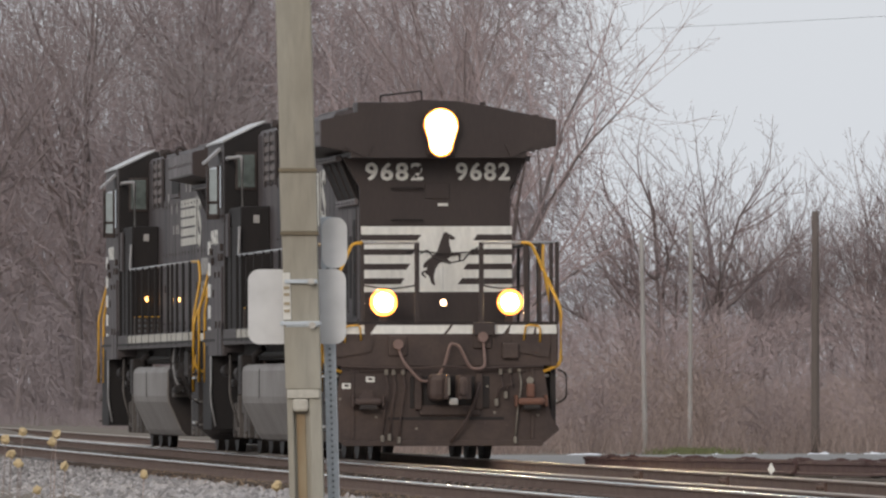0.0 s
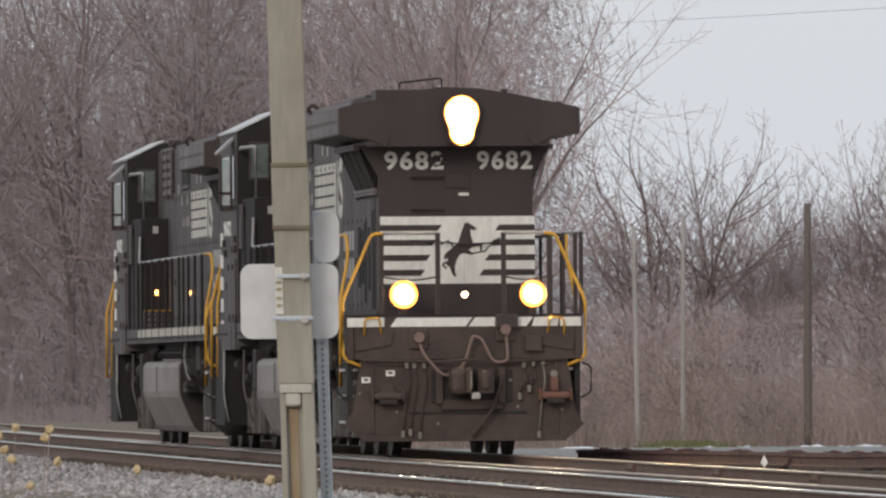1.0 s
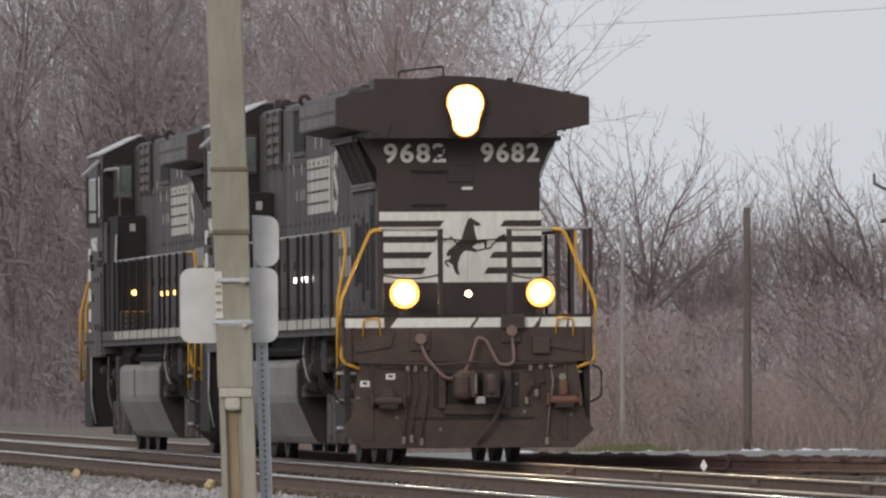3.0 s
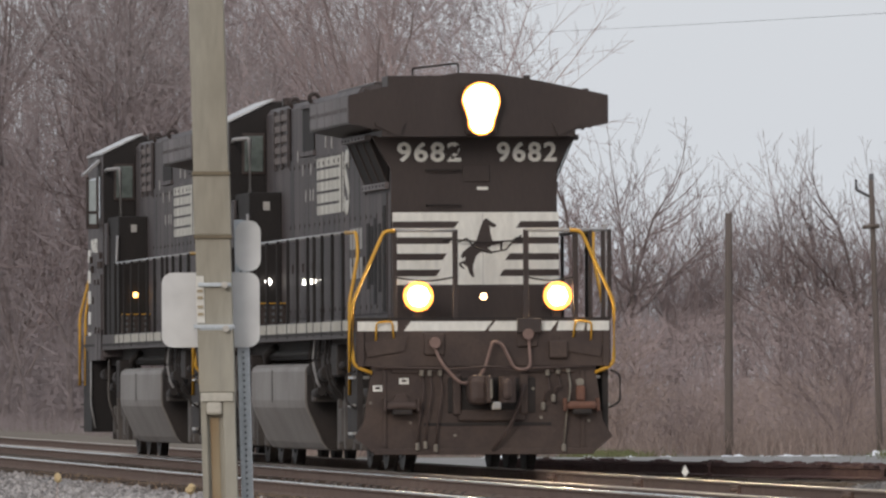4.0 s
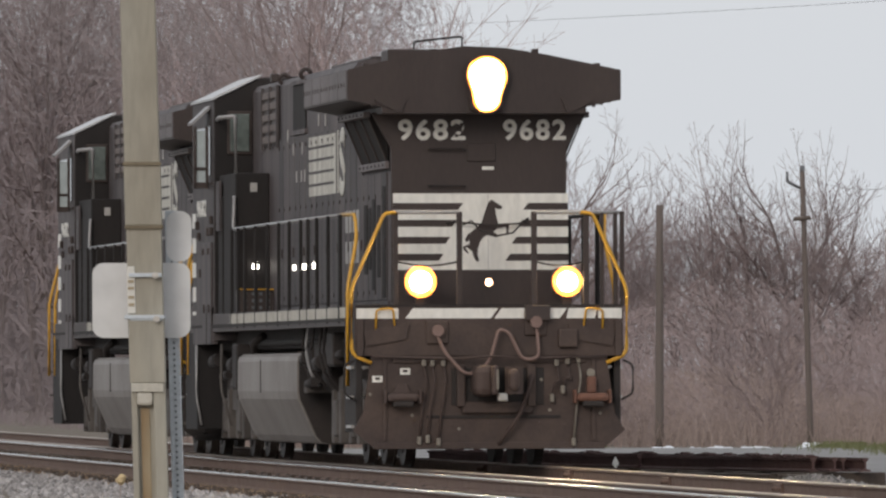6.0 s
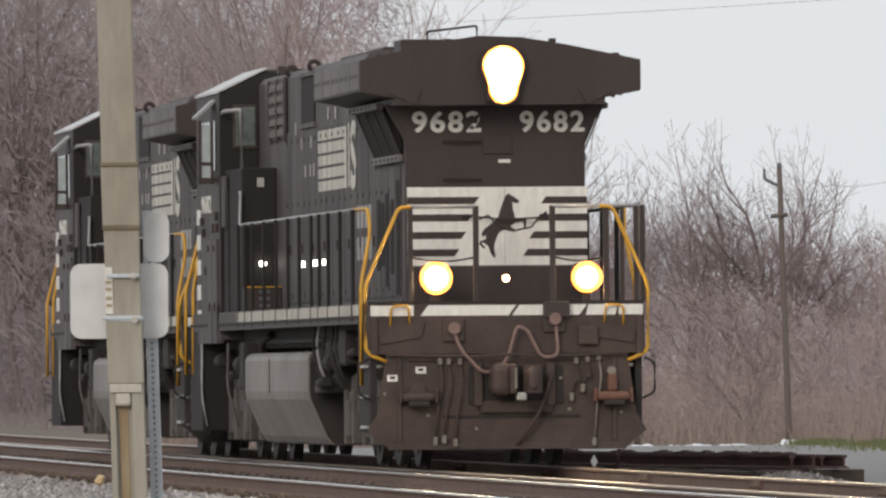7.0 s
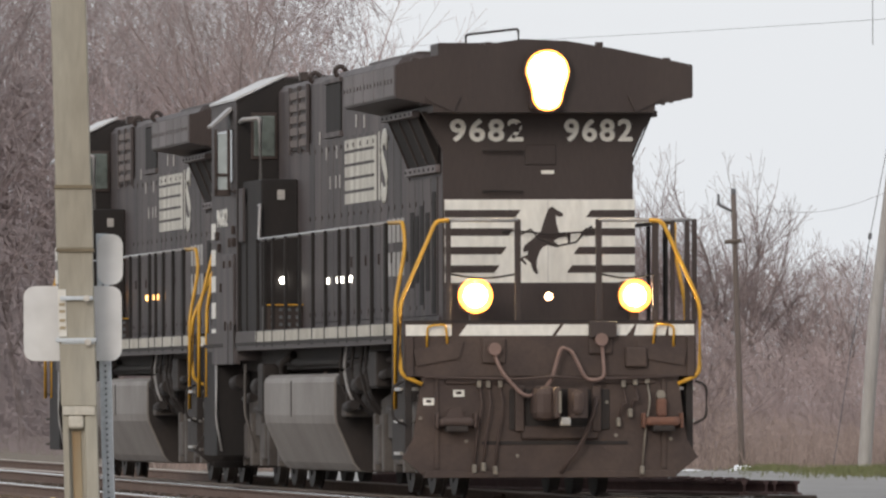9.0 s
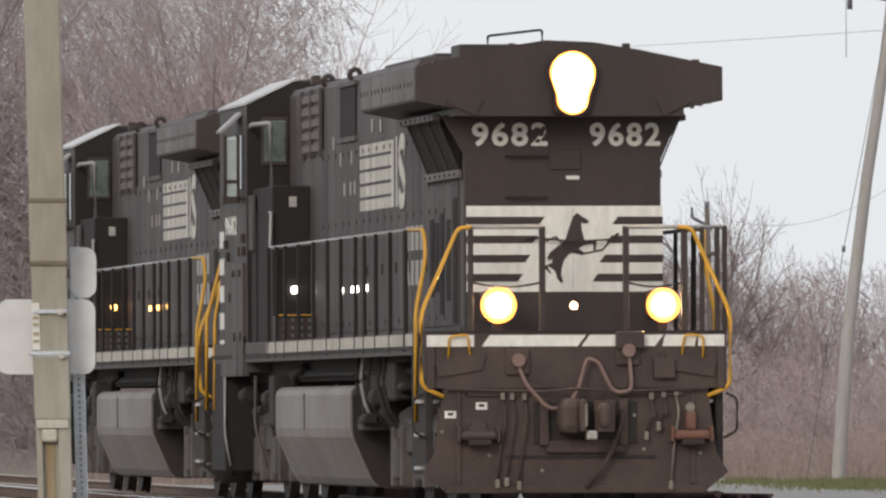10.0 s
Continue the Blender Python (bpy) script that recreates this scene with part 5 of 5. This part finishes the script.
        # well closed by a solid box, its shade put into the colour
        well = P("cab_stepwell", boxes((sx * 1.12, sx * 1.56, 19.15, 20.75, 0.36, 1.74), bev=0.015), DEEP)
        P("well_edge", tube(rounded([(sx * 1.57, 19.12, 1.5), (sx * 1.57, 19.12, 0.8), (sx * 1.5, 19.12, 0.42)], 0.08, 3), 0.017, 6), GREYRAIL, well)
        for zz in (0.42, 0.78, 1.14):
            P("tread", boxes((sx * 1.3, sx * 1.6, 20.76, 21.0, zz, zz + 0.035)), TRUCK, well)
        P("sand_box", boxes((sx * 1.15, sx * 1.5, 14.35, 14.9, 0.9, 1.5), bev=0.03), GRIME)
        P("air_drier", tube([(sx * 1.3, 6.25, 1.42), (sx * 1.3, 6.25, 0.95)], 0.11, 12), GRIME)
        P("sand_pipe", tube(rounded([(sx * 1.48, 0.3, 1.5), (sx * 1.5, 0.25, 1.0), (sx * 1.35, 0.1, 0.4)], 0.1, 3), 0.018, 6), TRUCK)
        P("sand_pipe", tube(rounded([(sx * 1.5, 16.3, 1.5), (sx * 1.52, 16.2, 0.9), (sx * 1.4, 16.0, 0.42)], 0.1, 3), 0.018, 6), TRUCK)
        P("battery_box", boxes((sx * 1.2, sx * 1.45, 2.9, 3.6, 1.2, 1.6), bev=0.02), GRIME)
        P("tank_bracket", boxes((sx * 1.1, sx * 1.42, 6.2, 6.6, 0.86, 0.96), bev=0.02), TRUCK)
    # fuel tank
    tank_prof = [(-1.475, 0.78), (-1.49, 0.88), (-1.49, 1.26), (-1.47, 1.32), (-1.41, 1.36), (1.41, 1.36), (1.47, 1.32), (1.49, 1.26), (1.49, 0.88), (1.475, 0.78), (1.27, 0.32), (1.2, 0.24), (1.1, 0.22), (-1.1, 0.22), (-1.2, 0.24), (-1.27, 0.32)]
    tank = P("fuel_tank", prism(tank_prof, 6.7, 14.25, "y"), TANK, loco, "dusty grey fuel tank with sloped lower sides")
    # near end face darker than the tank sides: shade put into the colour
    P("tank_end", prism([(p[0] * 0.985, p[1]) for p in tank_prof], 6.66, 6.7, "y"), GRIME, tank)
    for yy in (11.2,):
        for x0, x1 in ((-1.498, -1.488), (1.488, 1.498)):
            P("tank_seam", boxes((x0, x1, yy, yy + 0.05, 0.86, 1.28)), GRIME, tank)
    for sx in (-1, 1):
        P("fill_pipe", tube(rounded([(sx * 1.35, 13.2, 1.3), (sx * 1.42, 12.9, 1.5), (sx * 1.3, 12.7, 1.6)], 0.06, 3), 0.05, 8), GRIME, tank)

    # trucks and wheels
    wheels = []
    for y0 in (0.85, 14.95):
        tr = P("truck", boxes((-1.0, 1.0, y0 - 0.3, y0 + 4.3, 0.62, 0.9), bev=0.05), GRIME, loco, "six-wheel truck with coil springs")
        for sx in (-1, 1):
            P("side_frame", prism([(y0 - 0.75, 0.75), (y0 - 0.5, 1.02), (y0 + 0.8, 1.12), (y0 + 3.2, 1.12), (y0 + 4.5, 1.02), (y0 + 4.75, 0.75), (y0 + 4.3, 0.62), (y0 - 0.3, 0.62)], sx * 1.0, sx * 1.15, "x"), TRUCK, tr)
            P("brake_cylinder", tube([(sx * 1.22, y0 + 0.7, 1.15), (sx * 1.22, y0 + 1.3, 1.15)], 0.12, 10), GRIME, tr)
            P("brake_rigging", tube([(sx * 1.2, y0 + 1.4, 0.92), (sx * 1.2, y0 + 2.9, 0.95)], 0.045, 6), TRUCK, tr)
            for k in range(3):
                yc = y0 + 2.0 * k
                P("journal_box", boxes((sx * 1.0, sx * 1.22, yc - 0.22, yc + 0.22, 0.32, 0.78), bev=0.04), TRUCK, tr)
                for dy in (-0.42, 0.42):
                    P("pedestal_leg", boxes((sx * 1.0, sx * 1.2, yc + dy - 0.1, yc + dy + 0.1, 0.24, 0.9), bev=0.02), TRUCK, tr)
                    sp = [(sx * 1.1 + 0.06 * math.cos(t * 2 * math.pi), yc + dy * 0.62 + 0.06 * math.sin(t * 2 * math.pi), 0.42 + 0.075 * t) for t in [i / 8 for i in range(41)]]
                    P("coil_spring", tube(sp, 0.017, 5), GRIME, tr)
        for k in range(3):
            ws = bmesh.new()
            for sx in (-0.77, 0.77):
                disc(sx, 0, 0, 0.53, 0.12, "x", 28, ws)
                disc(sx * 0.945, 0, 0, 0.56, 0.03, "x", 28, ws)
                disc(sx * 1.06, 0, 0, 0.2, 0.1, "x", 14, ws)
            disc(0, 0, 0, 0.1, 1.9, "x", 12, ws)
            for a in range(6):
                t = a * math.pi / 3
                disc(0.77 + 0.065, 0.34 * math.cos(t), 0.34 * math.sin(t), 0.05, 0.02, "x", 8, ws)
                disc(-0.77 - 0.065, 0.34 * math.cos(t), 0.34 * math.sin(t), 0.05, 0.02, "x", 8, ws)
            w = P("wheelset", ws, WHEEL)
            wheels.append((w, y0 + 2.0 * k))
    return loco, wheels


# opaque pane: the sky seen through the cab is put into its colour
CABGLASS = mat("grey_green_skyview_glass", (0.15, 0.175, 0.165), 0.1, 0, (0.05, 0.06, 0.055), 5.0, 0.7, 0, 8)
RUSTCAST = mat("rust_red_casting", (0.17, 0.078, 0.052), 0.8, 0, (0.09, 0.05, 0.04), 8, 0.6, 0.2, 50)
HOSEEND = mat("dull_grey_coupling", (0.24, 0.215, 0.18), 0.6, 0.3, (0.12, 0.1, 0.085), 10, 0.6, 0.1, 60)
# lighter copy of DUSTY: light on the sides is put into the colour
PANEL = mat("lit_dusty_panel", (0.15, 0.128, 0.13), 0.55, 0, (0.06, 0.048, 0.046), 2, 0.6, 0.05, 30, streak=3, vary=0.12)
CREAM = mat("dirty_cream_paint", (0.50, 0.47, 0.41), 0.6, 0, (0.28, 0.25, 0.2), 3.0, 0.7, 0.05, 30)
RUSTY_PAINT = mat("faded_brown_louver", (0.16, 0.13, 0.12), 0.7, 0, (0.09, 0.07, 0.065), 4, 0.6, 0.1, 40)
# pale only to carry the sky light on the cab roof slopes
ROOFTOP = mat("skylit_roof", (0.55, 0.55, 0.56), 0.5, 0.0, (0.38, 0.37, 0.36), 3, 0.6, 0.05, 40)
LETTER = mat("faded_white_lettering", (0.42, 0.40, 0.38), 0.5, 0, (0.25, 0.24, 0.23), 5, 0.6, 0.05, 50)
CASTING = mat("brown_cast_steel", (0.075, 0.05, 0.043), 0.7, 0.2, (0.07, 0.05, 0.045), 4, 0.6, 0.3, 50)
DEFLECT = mat("pale_deflector_glass", (0.42, 0.47, 0.48), 0.08, 0, (0.35, 0.4, 0.4), 3, 0.4, 0, 10)

lead, lead_wheels = build_locomotive("black freight locomotive running hood first with lit headlights", LAMP_WHITE, True)
trail, trail_wheels = build_locomotive("black freight locomotive coupled behind with amber step lights", LAMP_AMBER, False)


# ---- exhaust ----
def build_exhaust(seed, count, label):
    """Grains of smoke drawn back from the stack, thinning out as they rise; x across, y back from the hood end."""
    rng = np.random.default_rng(seed)
    s = rng.uniform(0, 1, count) ** 0.75
    y = 9.0 + 26 * s
    wide = 0.18 + 1.15 * s
    curl = 0.35 * np.sin(y * 0.55 + seed) * s
    x = curl + rng.normal(0, 1, count) * wide - 0.5 - 1.2 * s
    z = 5.05 + 2.0 * s ** 0.6 + rng.normal(0, 1, count) * wide * 0.75 + 0.25 * np.sin(y * 0.9)
    keep = z > 5.02
    p = np.stack([x, y, z], -1)[keep]
    n = len(p)
    base = np.array([(1, 1, 1), (1, -1, -1), (-1, 1, -1), (-1, -1, 1)], float)
    v = p[:, None] + base[None] * (0.0024 * rng.uniform(0.6, 1.4, n))[:, None, None]
    f = np.array([(0, 1, 2), (0, 3, 1), (0, 2, 3), (1, 3, 2)])
    me = bpy.data.meshes.new("exhaust_smoke")
    me.from_pydata(v.reshape(-1, 3).tolist(), [], (f[None] + 4 * np.arange(n)[:, None, None]).reshape(-1, 3).tolist())
    me.materials.append(SOOT)
    return tagged(new("exhaust_smoke", me), label, "smoke", kind="stuff")


SOOT = mat("grey_exhaust", (0.30, 0.265, 0.26), 1.0, 0, None, 1, 0.2, 0, 5)
smoke = build_exhaust(8, 60000, "thin grey exhaust smoke trailing off towards the woods")


# ---- what moves ----
def motions():
    for loco, wheels, back in ((lead, lead_wheels, 0.0), (trail, trail_wheels, 22.35), (smoke, (), 12.0)):
        rows = []
        for t, a in RUN:
            p = track(a - back, 0)
            turn = HEADING + math.degrees(BEND * (a - back - 9 + 140))
            rows.append((t, pose(p.x, p.y, 0.0, 0, 0, turn)))
        walk(loco, rows)
        for w, y in wheels:
            spins = []
            for i in range(101):
                t = i / 10
                gone = np.interp(t, [r[0] for r in RUN], [r[1] for r in RUN]) - RUN[0][1]
                spins.append((t, pose(0, y, 0.53, math.degrees(gone / 0.53))))
            walk(w, spins)


motions()
